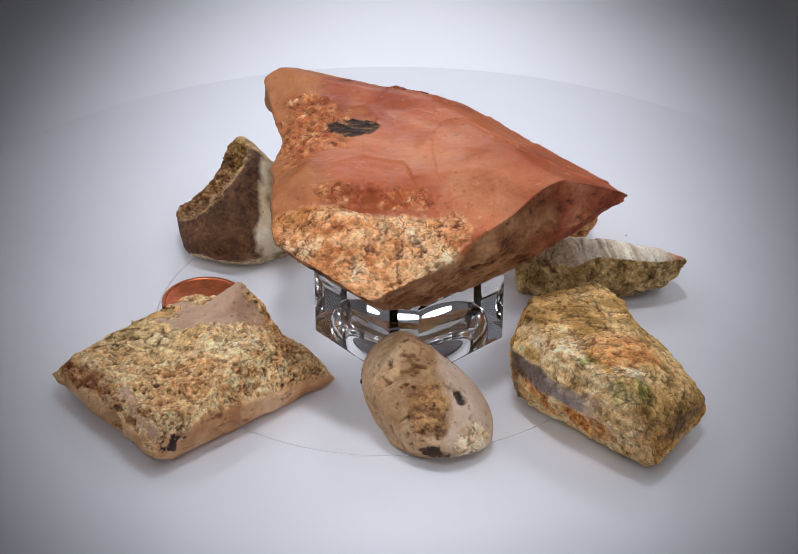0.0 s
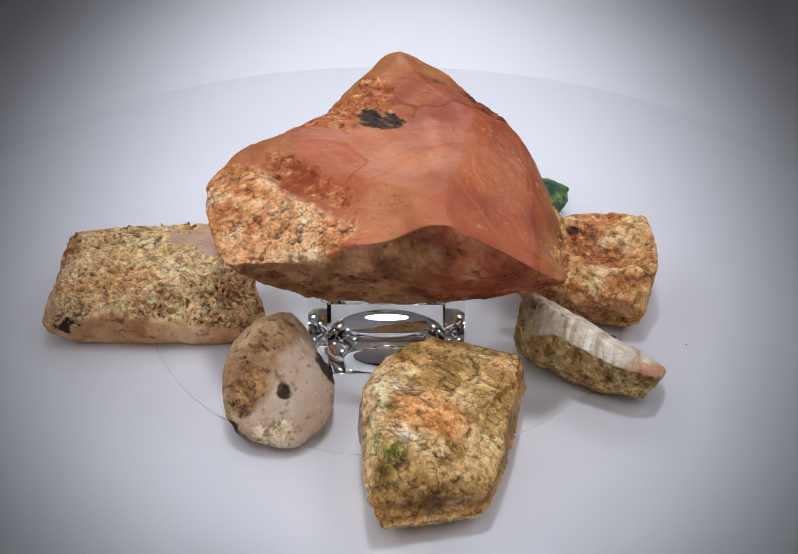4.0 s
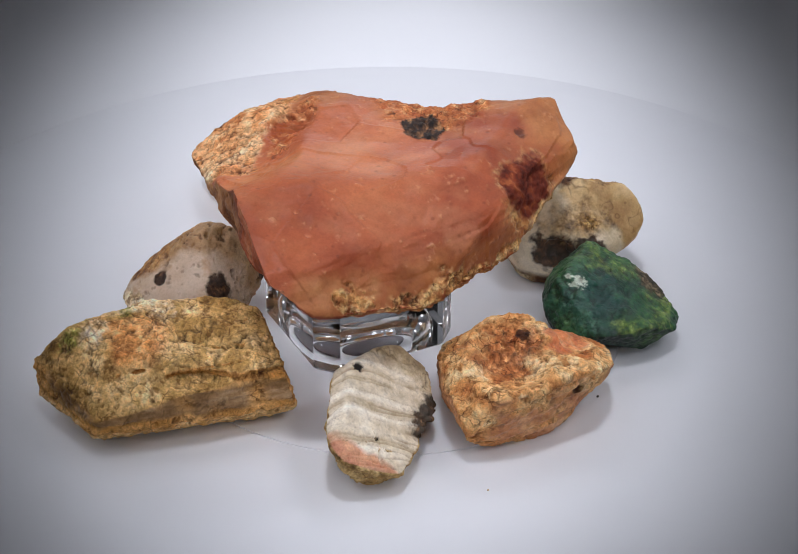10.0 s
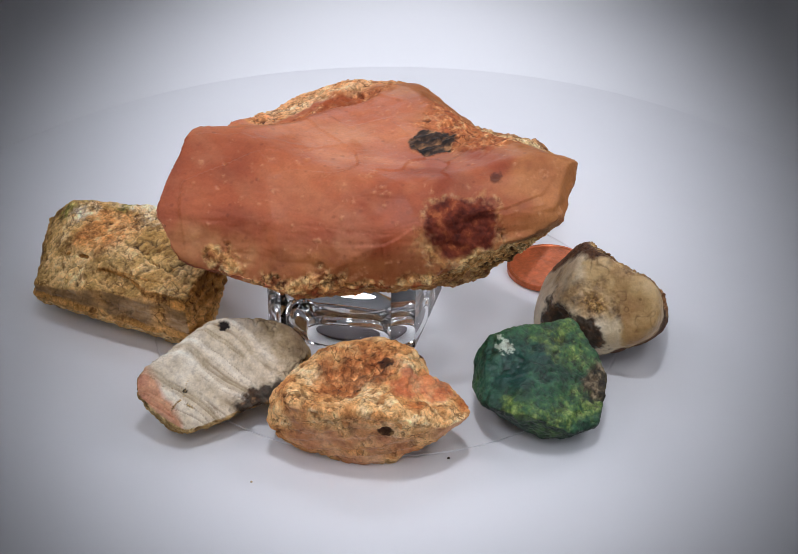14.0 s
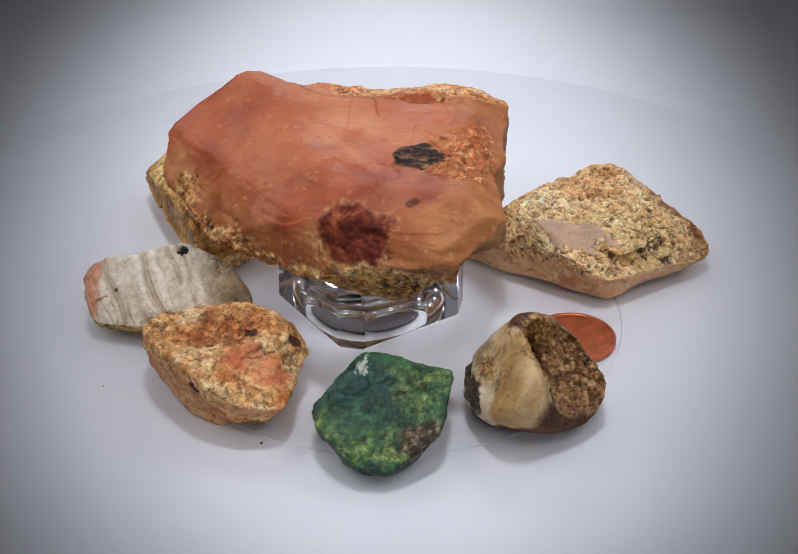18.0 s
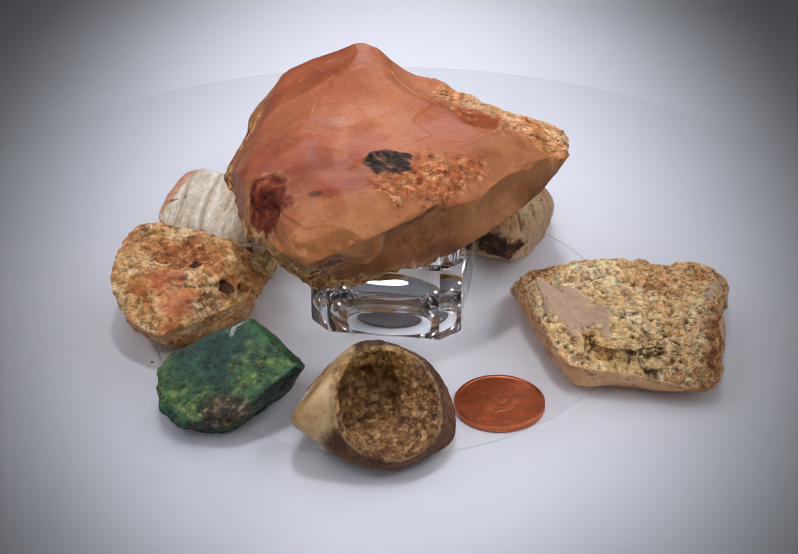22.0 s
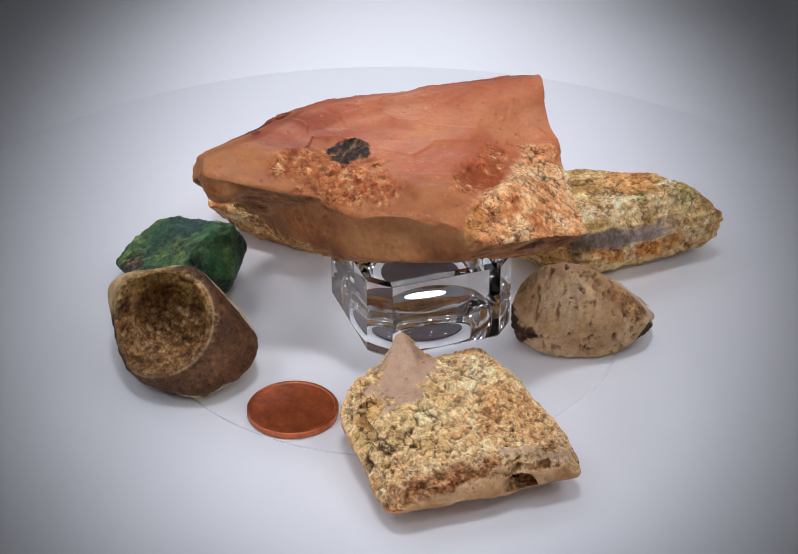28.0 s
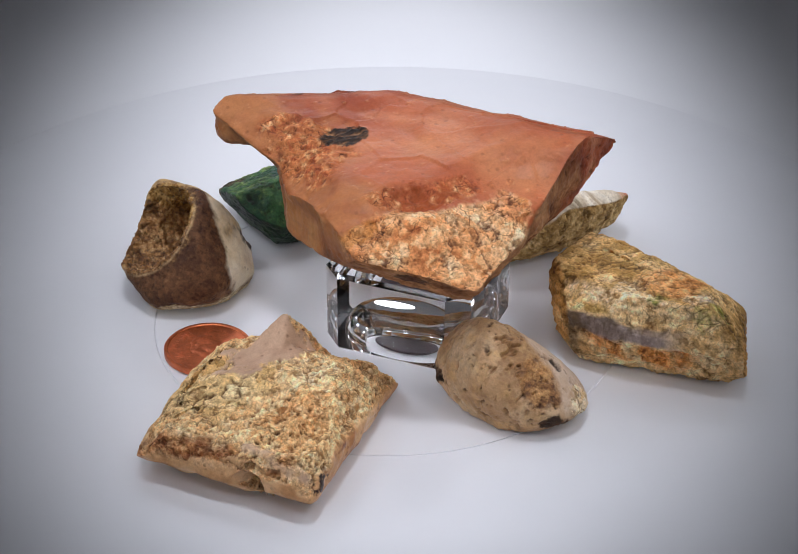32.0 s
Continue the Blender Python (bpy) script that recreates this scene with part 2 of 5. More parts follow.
def stone(name, at, shape, surface, low, high, step, material, body, label, category="stone"):
    """A stone of several surfaces. surface(points, normals) gives the relief, pigment, roughness, grain and the areas that are parts."""
    pts, quads = solid(shape, low, high, step)
    nrm = point_normals(pts, quads)
    relief, col, rough, grain, areas = surface(pts, nrm)
    floor = 0.0 if low[2] < 0 else -99.0
    # small pits and crumbs on crusty areas; shade painted into pits, crumbs lightened
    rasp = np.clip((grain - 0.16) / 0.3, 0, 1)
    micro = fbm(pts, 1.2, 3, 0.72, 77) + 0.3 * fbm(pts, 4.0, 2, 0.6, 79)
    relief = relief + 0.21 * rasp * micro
    pit_shade = np.clip((micro - 0.28) / 0.35, 0, 1) * rasp
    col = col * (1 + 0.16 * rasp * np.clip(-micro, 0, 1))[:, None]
    col = col * (1 - pit_shade[:, None] * np.array((0.52, 0.59, 0.66)))
    pts = pts - nrm * np.clip(relief, -1.8, 1.8)[:, None]
    pts[:, 2] = np.maximum(pts[:, 2], floor)
    nrm = point_normals(pts, quads)
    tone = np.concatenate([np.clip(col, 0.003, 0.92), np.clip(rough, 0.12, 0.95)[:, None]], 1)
    left = np.ones(len(quads), bool)
    root = new(name)
    for pname, plabel, mask in areas + [(body, "", np.ones(len(pts)))]:
        m = left & (mask[quads].mean(1) > 0.5)
        left &= ~m
        if m.sum() > 8:
            ob = new(pname, mesh_from(pname, pts, quads[m], nrm, tone, grain))
            ob.data.materials.append(material)
            ob.parent = root
            tagged(ob, plabel)
    tagged(root, label, category, "stones on the turntable")
    TURNING.append((root, pose(at[0] * 0.001, at[1] * 0.001, 0.0)))
    return root


# ---- pigment helpers: fields over points in millimetres ----
SEEDS = np.random.RandomState(3).rand(32768, 4).astype(np.float32)


def worley(p, size, seed=0):
    """Cells: distance to the nearest seed, gap to the next one, and a random number a cell."""
    p = np.asarray(p, np.float32) / size
    base = np.floor(p).astype(np.int32)
    f = p - base
    one, two, tag = np.full(len(p), 9.0, np.float32), np.full(len(p), 9.0, np.float32), np.zeros(len(p), np.float32)
    for dx in (-1, 0, 1):
        for dy in (-1, 0, 1):
            for dz in (-1, 0, 1):
                c = (base + np.array((dx + 3 * seed, dy + 7 * seed, dz + 5 * seed))) & 31
                s = SEEDS[(c[:, 0] * 32 + c[:, 1]) * 32 + c[:, 2]]
                q = s[:, :3] + np.array((dx, dy, dz), np.float32) - f
                d = (q * q).sum(1)
                nearer = d < one
                two = np.where(nearer, one, np.minimum(two, d))
                one, tag = np.where(nearer, d, one), np.where(nearer, s[:, 3], tag)
    one, two = np.sqrt(one), np.sqrt(two)
    return one, two - one, tag


def warped(p, size, amount, seed=0.0):
    return p + amount * np.stack([fbm(p, size, 3, 0.6, seed + s) for s in (31, 37, 41)], 1)


def crust(p, size, seed=0, share=0.5, width=0.18, bend=0.35):
    """Broken crust: open lines between crumbs (0 to 1), each crumb's own shade (-1 to 1) and its bulge."""
    one, gap, tag = worley(warped(p, 1.3 * size, 1.6 * bend * size, seed), size, seed)
    gate = np.clip(2.4 * fbm(p, 1.6 * size, 4, 0.62, seed + 4) + 2.4 * share - 1.0, 0, 1)
    return np.clip(1.1 - gap / (width * (1 + 0.8 * fbm(p, size, 2, 0.6, seed + 6))).clip(0.03), 0, 1) * gate, 2 * tag - 1, 0.35 * np.clip(1 - one, 0, 1)


def crackline(p, size, width=0.10, seed=0.0):
    """0 to 1: thin branching cracks."""
    w = value_noise(p / size + seed) + 0.5 * value_noise(p / size * 2.1 + seed + 3)
    gate = np.clip(1.5 * value_noise(p / (size * 1.7) + seed + 9) + 0.6, 0, 1)
    return np.clip(1 - np.abs(w) / width, 0, 1) * gate


def flaking(p, size, seed=0):
    """Shell-shaped flake scars that meet in crisp ridges, 0 at the ridges and 1 at the middle of a scar."""
    one, gap, tag = worley(warped(p, 1.5 * size, 0.22 * size, seed), size, seed)
    return np.clip(1 - one * one, 0, 1) * (0.45 + 0.55 * tag)


def blob(p, c, r, ragged=0.3, size=3.0, seed=0.0, edge=0.25):
    """1 inside a ragged patch round c, fading over its edge."""
    q = np.linalg.norm((p - np.array(c, np.float32)) / np.array(r, np.float32), axis=1)
    return np.clip(0.5 + (1 + ragged * fbm(p, size, 4, 0.62, seed) - q) / edge, 0, 1)


def under(v, edge):
    """1 where v is below zero, fading over edge."""
    return np.clip(0.5 - v / edge, 0, 1)


def ramp(f, stops):
    x = [s[0] for s in stops]
    return np.stack([np.interp(f, x, [s[1][k] for s in stops]) for k in range(3)], 1)


def lay(col, mask, over):
    mask = mask[:, None]
    return col * (1 - mask) + mask * np.asarray(over)


def shade(col, k):
    return col * np.asarray(k)[:, None]


def hue(r, g, b):
    """A pigment from 8-bit colour values of the stone in full light."""
    return tuple(1.12 * (((v / 255 + 0.055) / 1.055) ** 2.4 if v > 10 else v / 3294) for v in (r, g, b))


# ---- the table and the turntable ----
def build_setting():
    bm = bmesh.new()
    bmesh.ops.create_grid(bm, x_segments=2, y_segments=2, size=1.6)
    tab = part("ground", bm, M_TABLE)
    tab.location = (0, 0.4, -0.005)
    tagged(tab, "matt white table sheet under the turntable", "table", kind="structure")
    # unseen curved sweep, added as a bright surface for glass and gloss
    prof = [(0.30, -0.003)] + [(0.45 + 0.15 * math.sin(a), 0.147 - 0.15 * math.cos(a)) for a in (radians(k * 10) for k in range(10))] + [(0.60, 1.1)]
    bm = bmesh.new()
    sheet = []
    for o in (0.0, 0.0015):
        sheet.append([[bm.verts.new(((r + o) * math.cos(a), (r + o) * math.sin(a), z - o)) for r, z in prof] for a in (radians(-15 + 6 * k) for k in range(36))])
    for side, rows in enumerate(sheet):
        for a, b in zip(rows, rows[1:]):
            for i in range(len(prof) - 1):
                q = [a[i], a[i + 1], b[i + 1], b[i]]
                bm.faces.new(q[::-1] if side else q).smooth = True
    back = part("backdrop", bm, M_TABLE)
    tagged(back, "unseen white sweep added behind the table to brighten the glass", "backdrop", kind="structure")
    disc = new("turntable")
    tagged(disc, "round glossy white plastic turntable with a fine ring groove", "turntable")
    part("plate", lathe([(0, -0.0004), (0.0510, -0.0004), (0.0510, -0.0001), (0.0511, 0.0), (0.0509, 0.0)][:1] + [(0.0513, -0.0004), (0.0513, -0.0012), (0, -0.0012)]), M_DISC, disc).location.z = 0.0004
    part("outer_ring", lathe([(0.0516, -0.002), (0.0516, -0.0003), (0.0519, 0.0), (0.1242, 0.0), (0.1256, -0.0008), (0.1260, -0.0016), (0.1260, -0.0030), (0.1245, -0.0036), (0.0516, -0.0036), (0.0516, -0.002)], 256), M_DISC, disc)
    part("groove", lathe([(0.0505, -0.0013), (0.0518, -0.0013), (0.0518, -0.0003), (0.0505, -0.0003), (0.0505, -0.0013)]), M_GROOVE, disc)
    part("foot", lathe([(0, -0.005), (0.06, -0.005), (0.06, -0.0034), (0, -0.0034)]), M_DISC, disc)
    TURNING.append((disc, pose(0, 0, 0)))


def build_block():
    """A clear glass candle block with bevelled upright corners and a round bowl in its underside."""
    h, half, ch, bev = 0.0192, 0.0166, 0.0043, 0.0009
    root = new("glass_block")
    tagged(root, "clear glass candle holder with cut corners under the orange stone", "candle holder")
    bm = bmesh.new()

    def octagon(inset, z):
        a, c = half - inset, ch
        pts = [(a, -(half - c)), (a, half - c), (half - c, a), (-(half - c), a), (-a, half - c), (-a, -(half - c)), (-(half - c), -a), (half - c, -a)]
        return [bm.verts.new((x, y, z)) for x, y in pts]

    rings = [octagon(bev, 0.0), octagon(0, bev), octagon(0, h - bev), octagon(bev, h)]
    for a, b in zip(rings, rings[1:]):
        for k in range(8):
            bm.faces.new([a[k], a[(k + 1) % 8], b[(k + 1) % 8], b[k]])
    bm.faces.new(rings[-1])
    # bowl in the underside
    steps, prof = 96, [(0.0142, 0.0), (0.0140, 0.0022), (0.0131, 0.0045), (0.0113, 0.0063), (0.0092, 0.0071), (0.0086, 0.0072)]
    bowl = [[bm.verts.new((r * math.cos(k * math.tau / steps), r * math.sin(k * math.tau / steps), z)) for k in range(steps)] for r, z in prof]
    for a, b in zip(bowl, bowl[1:]):
        for k in range(steps):
            f = bm.faces.new([a[k], a[(k + 1) % steps], b[(k + 1) % steps], b[k]])
            f.smooth = True
    top = bm.verts.new((0, 0, 0.0072))
    for k in range(steps):
        bm.faces.new([bowl[-1][k], bowl[-1][(k + 1) % steps], top]).smooth = True
    edge = [e for e in bm.edges if e.is_boundary]
    bmesh.ops.triangle_fill(bm, edges=edge, use_beauty=True)
    bmesh.ops.recalc_face_normals(bm, faces=bm.faces)
    part("body", bm, M_GLASS, root).visible_shadow = False
    TURNING.append((root, pose(0.0047, -0.0057, 0.0003, 0, 0, 41)))
    pad = part("round_pad", lathe([(0, 0.0002), (0.0104, 0.0002), (0.0106, 0.0004), (0.0106, 0.0009), (0.0104, 0.0011), (0, 0.0011)], 96), M_PAD)
    tagged(pad, "small dark maroon round pad inside the glass hollow", "pad")
    TURNING.append((pad, pose(0.0047, -0.0057, 0.0)))


def build_penny():
    root = new("coin")
    tagged(root, "worn copper coin lying flat on the turntable", "coin")
    r, h = 0.009525, 0.0015
    part("rim", lathe([(r - 0.0008, 0.0001), (r - 0.0002, 0.0), (r, 0.0002), (r, h - 0.0002), (r - 0.0002, h), (r - 0.0007, h), (r - 0.0009, h - 0.00015), (r - 0.0009, 0.0003), (r - 0.0008, 0.0001)], 128), M_COPPER, root)
    field = part("field", lathe([(0, 0.0002), (r - 0.00085, 0.0002), (r - 0.00085, h - 0.0002), (0, h - 0.0002)], 96), M_COPPER, root)
    bm = bmesh.new()
    for k in range(34):                      # worn lettering round the edge, as plain bars
        a = math.tau * k / 44 + 0.3
        m = pose(0.0072 * math.cos(a), 0.0072 * math.sin(a), h - 0.0002, 0, 0, math.degrees(a)) @ Matrix.Diagonal((0.0010, 0.00035 + 0.00018 * (k % 3), 0.00008, 1))
        bmesh.ops.create_cube(bm, size=1, matrix=m)
    part("lettering", bm, M_COPPER, field)
    bm = bmesh.new()                         # worn emblem: a low uneven shape
    bmesh.ops.create_icosphere(bm, subdivisions=4, radius=1.0)
    for v in bm.verts:
        w = 1 + 0.22 * noise.noise(v.co * 1.6) + 0.10 * noise.noise(v.co * 4.0)
        lump = 0.75 + 0.6 * noise.noise(v.co * 2.6 + Vector((3, 1, 2)))
        v.co = Vector((0.0036 * w * v.co.x, 0.0044 * w * v.co.y, h - 0.0002 + 0.00022 * lump * v.co.z))
    for f in bm.faces:
        f.smooth = True
    part("emblem", bm, M_COPPER, field, "worn raised emblem")
    TURNING.append((root, pose(-0.0412, 0.0050, 0.0001)))

def notch(d, wedges, p, k=0.8):
    """Take wedge-shaped flakes out of a solid: each wedge lies outside two planes."""
    for a, b in wedges:
        w = np.minimum(p @ np.array(a[:3], np.float32) - a[3], p @ np.array(b[:3], np.float32) - b[3])
        d = smax(d, w, k)
    return d


def dent(d, p, c, r, k=0.8):
    """Take a rounded hollow out of a solid."""
    return smax(d, -ball(p, c, r), k)


def scar(d, p, at, n, size, depth, k=0.25):
    """A shallow shell-shaped flake scar of that half width and depth, with a crisp rim."""
    n = np.array(n, np.float32) / np.linalg.norm(n)
    r = (size * size + depth * depth) / (2 * depth)
    return smax(d, r - np.linalg.norm(p - (np.array(at, np.float32) + n * (r - depth)), axis=1), k)


def groove(d, p, line, width, depth=1.0):
    """An open crack along a line of points, with a wandering width."""
    w = width * (1 + 0.6 * fbm(p, 3, 2, seed=21))
    q = p + 0.7 * np.stack([fbm(p, 2.5, 2, seed=s) for s in (31, 37, 41)], 1)
    for a, b in zip(line, line[1:]):
        flat = seg(q * np.array([1, 1, 1 / depth], np.float32), np.array(a) * [1, 1, 1 / depth], np.array(b) * [1, 1, 1 / depth])
        d = smax(d, w - flat, 0.15)
    return d


def build_big_stone():
    cuts = [(-0.056, -0.051, 0.997, 47.38), (0.339, 0.883, 0.324, 41.64), (-0.994, -0.094, -0.052, 24.10),
            (0.449, -0.682, -0.578, 10.81), (0.615, 0.509, 0.602, 48.24), (-0.518, -0.467, -0.717, -0.26),
            (-0.763, 0.244, -0.598, 3.02), (0.006, -0.531, 0.847, 53.98), (0.265, 0.496, -0.827, -4.09),
            (0.364, 0.277, 0.889, 49.73), (-0.501, -0.159, -0.851, -12.16), (0.512, -0.473, -0.717, 4.83),
            (0.540, -0.837, -0.089, 34.22), (0.051, 0.828, -0.559, 10.42), (0.186, 0.446, 0.876, 50.38),
            (0.508, 0.199, -0.838, -0.58), (-0.256, -0.379, 0.889, 52.34), (-0.451, -0.061, 0.890, 50.67),
            (-0.598, 0.154, -0.786, -7.26), (0.456, 0.889, 0.040, 33.37), (-0.459, -0.275, -0.845, -10.54),
            (-0.469, 0.818, 0.333, 52.36), (0, 0, -1, -20.5)]
    flakes = [((-0.468, -0.546, 0.695, 42.0), (0.088, -0.447, 0.890, 51.11)),
               ((-0.521, -0.363, 0.772, 40.3), (0.105, -0.464, 0.879, 51.41)),
               ((-0.292, -0.866, 0.406, 40.6), (0.171, -0.523, 0.835, 52.81)),
               ((-0.931, 0.359, -0.069, 20.72), (-0.747, -0.079, -0.660, -10.13)),
               ((-0.458, 0.111, 0.882, 47.21), (-0.567, -0.213, 0.796, 45.60)),
               ((-0.512, 0.066, 0.856, 48.06), (-0.422, -0.189, 0.887, 46.22)),
               ((-0.793, 0.545, -0.274, 15.10), (-0.685, 0.085, -0.723, -9.53))]

    def shape(p):
        d = notch(cut(cuts, p, 0.35), flakes, p, 1.6)
        d = dent(d, p, (-4, 2, 51.0), (30, 32, 6.0), 1.5)      # the sunken top
        d = dent(d, p, (4, 36.0, 41.5), (8.5, 6.0, 5.5), 1.0)  # the rust hollow
        d = dent(d, p, (-5.5, -24.0, 47.0), (9.0, 5.0, 4.6), 2.2)  # the pit in the crust
        d = smin(d, ball(p, (-21.8, 27.5, 40.6), (6.2, 5.6, 4.5)), 1.6)  # the knob at the honey end
        d = dent(d, p, (-8.5, 27.0, 46.4), (1.4, 1.3, 1.3), 0.4)
        d = dent(d, p, (38, 22, 46), (16, 9, 9), 1.5)          # flake scars
        d = dent(d, p, (22, 34, 33), (10, 5.5, 8), 1.5)
        d = dent(d, p, (48, -2, 47), (9, 11, 6), 1.2)
        d = dent(d, p, (12, -30, 52), (20, 14, 11), 2.0)       # the slope between the tip and the crust
        d = dent(d, p, (-24, 24, 31), (5, 9, 5), 1.2)
        for at, n, size, depth in (
                ((42, 6, 32.5), (0.59, 0.49, 0.64), 9, 1.1), ((34, 18, 31), (0.55, 0.6, 0.5), 8, 1.2), ((-25, -12, 37), (-1, -0.05, -0.1), 9, 1.0), ((31, -24, 34), (0.45, -0.8, -0.4), 9, 1.1)):
            d = scar(d, p, at, n, size, depth)
        return d

    def surface(p, n):
        up = under(-0.05 - n[:, 2], 0.25)
        f, veil = fbm(p, 26, 5, 0.55), fbm(p * np.array([1, 0.45, 1], np.float32), 9, 4, 0.6, 12)
        col = ramp(f, [(-0.7, hue(144, 66, 38)), (-0.15, hue(170, 87, 52)), (0.25, hue(182, 100, 61)), (0.8, hue(200, 126, 82))])
        col = lay(col, 0.28 * np.clip(1.6 * veil - 0.1, 0, 1), hue(192, 130, 92))
        # towards the honey end, and low on the broken face, the red gives way to honey
        col = lay(col, 0.75 * under(p[:, 0] + 13 + 9 * fbm(p, 14, 4, 0.6, 3), 10), ramp(fbm(p, 8, 4, 0.6, 5), [(-0.6, hue(146, 84, 44)), (0.6, hue(190, 127, 75))]))
        col = lay(col, 0.75 * under(p[:, 2] - 35.5 + 5 * fbm(p, 12, 4, 0.6, 8), 6) * up, ramp(fbm(p, 7, 4, 0.6, 10), [(-0.6, hue(136, 80, 42)), (0.1, hue(170, 108, 62)), (0.7, hue(196, 142, 90))]))
        crest = np.clip(1 - seg(p, (1, 12.6, 44), (30, -16, 45.5)) / 2.6, 0, 1)
        col = lay(col, 0.55 * crest, hue(214, 146, 104))
        col = lay(col, 0.25 * blob(p, (23, 22, 37.6), (4.5, 4, 3), 0.7, 3, 0, 0.7), hue(216, 150, 112))
        col = lay(col, 0.55 * blob(p, (22.3, -14.1, 44.4), (1.8, 1.2, 2), 0.5, 1.5) , hue(216, 160, 112))
        chip = np.clip(2.5 * fbm(p, 1.9, 4, 0.66, 17) - 1.3, 0, 1)
        col = lay(col, 0.45 * chip, hue(222, 160, 112))
        nick = np.zeros(len(p))
        for a, b in (((32.3, -12.8, 45.4), (34.2, -10.2, 45.0)), ((37.4, -8.6, 42.8), (37.6, -6.6, 42.2))):
            nick = np.maximum(nick, np.clip(1.2 - seg(warped(p, 3, 0.6), a, b) / 0.45, 0, 1))
        col = lay(col, 0.55 * nick, hue(226, 158, 118))
        strata = ridged(p * np.array([0.6, 0.7, 1.9], np.float32), 6, 4, 8)
        col = lay(col, 0.22 * np.clip(-strata, 0, 1), hue(206, 146, 108))
        col = shade(col, 1 - 0.16 * np.clip(strata - 0.3, 0, 1))
        rough, grain = np.full(len(p), 0.40), np.full(len(p), 0.16)
        r = 0.5 * nick + 0.35 * fbm(p, 13, 3) + 1.5 * flaking(p, 15, 3) + 0.16 * flaking(p * np.array([0.7, 1, 1.6], np.float32), 5.5, 5) + 0.30 * strata + 0.05 * fbm(p, 2.2, 3) - 0.25 * chip - 0.35

        line, tag, dome = crust(p, 2.4, 1, 0.5, 0.14)
        fine, tag2, dome2 = crust(p, 1.1, 2, 0.45, 0.22)
        side = under(n[:, 2] - 0.15, 0.3)
        # the western flank and the southern side; downward faces share the dull brown
        west = under(p[:, 0] + 12, 4) * side
        col = lay(col, west, ramp(fbm(p, 9, 5, 0.6, 21) - 0.05 * (p[:, 2] - 34), [(-0.8, hue(186, 132, 84)), (0.0, hue(158, 100, 62)), (0.7, hue(112, 72, 45))]))
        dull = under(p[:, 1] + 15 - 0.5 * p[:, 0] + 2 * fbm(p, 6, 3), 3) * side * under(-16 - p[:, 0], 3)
        dull_brown = ramp(fbm(p, 5, 5, 0.66, 23), [(-0.6, hue(108, 66, 42)), (0.0, hue(154, 104, 68)), (0.6, hue(186, 138, 96))])
        dull_brown = lay(dull_brown, under(31 - p[:, 0] + 5 * fbm(p, 7, 3), 9), ramp(fbm(p, 6, 5, 0.6, 25), [(-0.6, hue(134, 66, 44)), (0.0, hue(172, 94, 64)), (0.7, hue(198, 132, 94))]))
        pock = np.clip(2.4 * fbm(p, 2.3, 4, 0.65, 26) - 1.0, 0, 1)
        dull_brown = lay(dull_brown, 0.8 * pock, hue(58, 30, 20))
        col, grain, rough = lay(col, dull, dull_brown), grain + 0.11 * dull, rough + 0.2 * dull
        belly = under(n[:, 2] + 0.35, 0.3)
        col, grain, rough = lay(col, belly * (1 - dull), dull_brown), grain + 0.11 * belly, rough + 0.2 * belly
        r = r + (dull + 0.5 * west) * (0.5 * fbm(p, 3.5, 4, 0.62, 9) + 0.5 * pock)

        # rough orange crust round the spot and along the pale crust
        oc = np.maximum(blob(p * [1, 1, 0.4], (-16.5, 5, 17.6), (7.5, 12, 8), 0.55, 6, 3, 0.5), blob(p * [1, 1, 0.4], (-2, -22.5, 17.4), (13, 3.6, 6), 0.6, 4, 8, 0.5)) * up
        flakes_out = np.clip(0.5 + 1.4 * fbm(p, 2.6, 4, 0.68, 31), 0, 1)
        orange = ramp(fbm(p, 1.6, 4, 0.7, 33) + 0.35 * tag2, [(-0.8, hue(120, 54, 30)), (-0.2, hue(176, 95, 53)), (0.3, hue(206, 138, 85)), (0.9, hue(236, 190, 138))])
        col = lay(col, oc * flakes_out, orange)
        grain, rough = grain + 0.35 * oc, rough + 0.35 * oc
        r = r + oc * (0.7 * fbm(p, 2.6, 4, 0.66, 7) + 0.25 * line)

        # pale cracked crust
        pc = under(p[:, 1] + 25.5 + 3.2 * fbm(p, 6, 4, 0.6), 1.6) * under(p[:, 0] - 13.5 - 4 * fbm(p, 6, 4, 0.6, 5), 1.6) * up
        pale = ramp(0.7 * fbm(p, 5, 5, 0.66, 41) + 0.35 * tag, [(-0.8, hue(176, 100, 54)), (-0.3, hue(214, 148, 92)), (0.15, hue(232, 182, 130)), (0.8, hue(246, 220, 180))])
        pale = lay(pale, 0.5 * np.clip(1.8 * fbm(p, 7, 4, 0.62, 43) - 0.35, 0, 1), hue(206, 124, 70))
        pale = lay(pale, np.clip(0.9 * line + 0.5 * fine, 0, 0.92), hue(84, 40, 20))
        pale = lay(pale, 0.7 * blob(p, (-20.5, -26, 42), (4.5, 3.5, 4), 0.4, 3), hue(176, 110, 44))
        col = lay(col, pc, pale)
        grain, rough = np.maximum(grain, 0.5 * pc), np.maximum(rough, 0.8 * pc)
        r = r + pc * (0.45 * fbm(p, 3.8, 4, 0.66, 45) + 0.6 * flaking(p, 4.2, 7) + 0.3 * line + 0.1 * fine - 0.3)

        # cream crust: round the hollow, below it and along the lower edge
        hollow = blob(p, (3.0, 30.6, 38.6), (8.6, 7, 6.0), 0.35, 4, 0, 0.3)
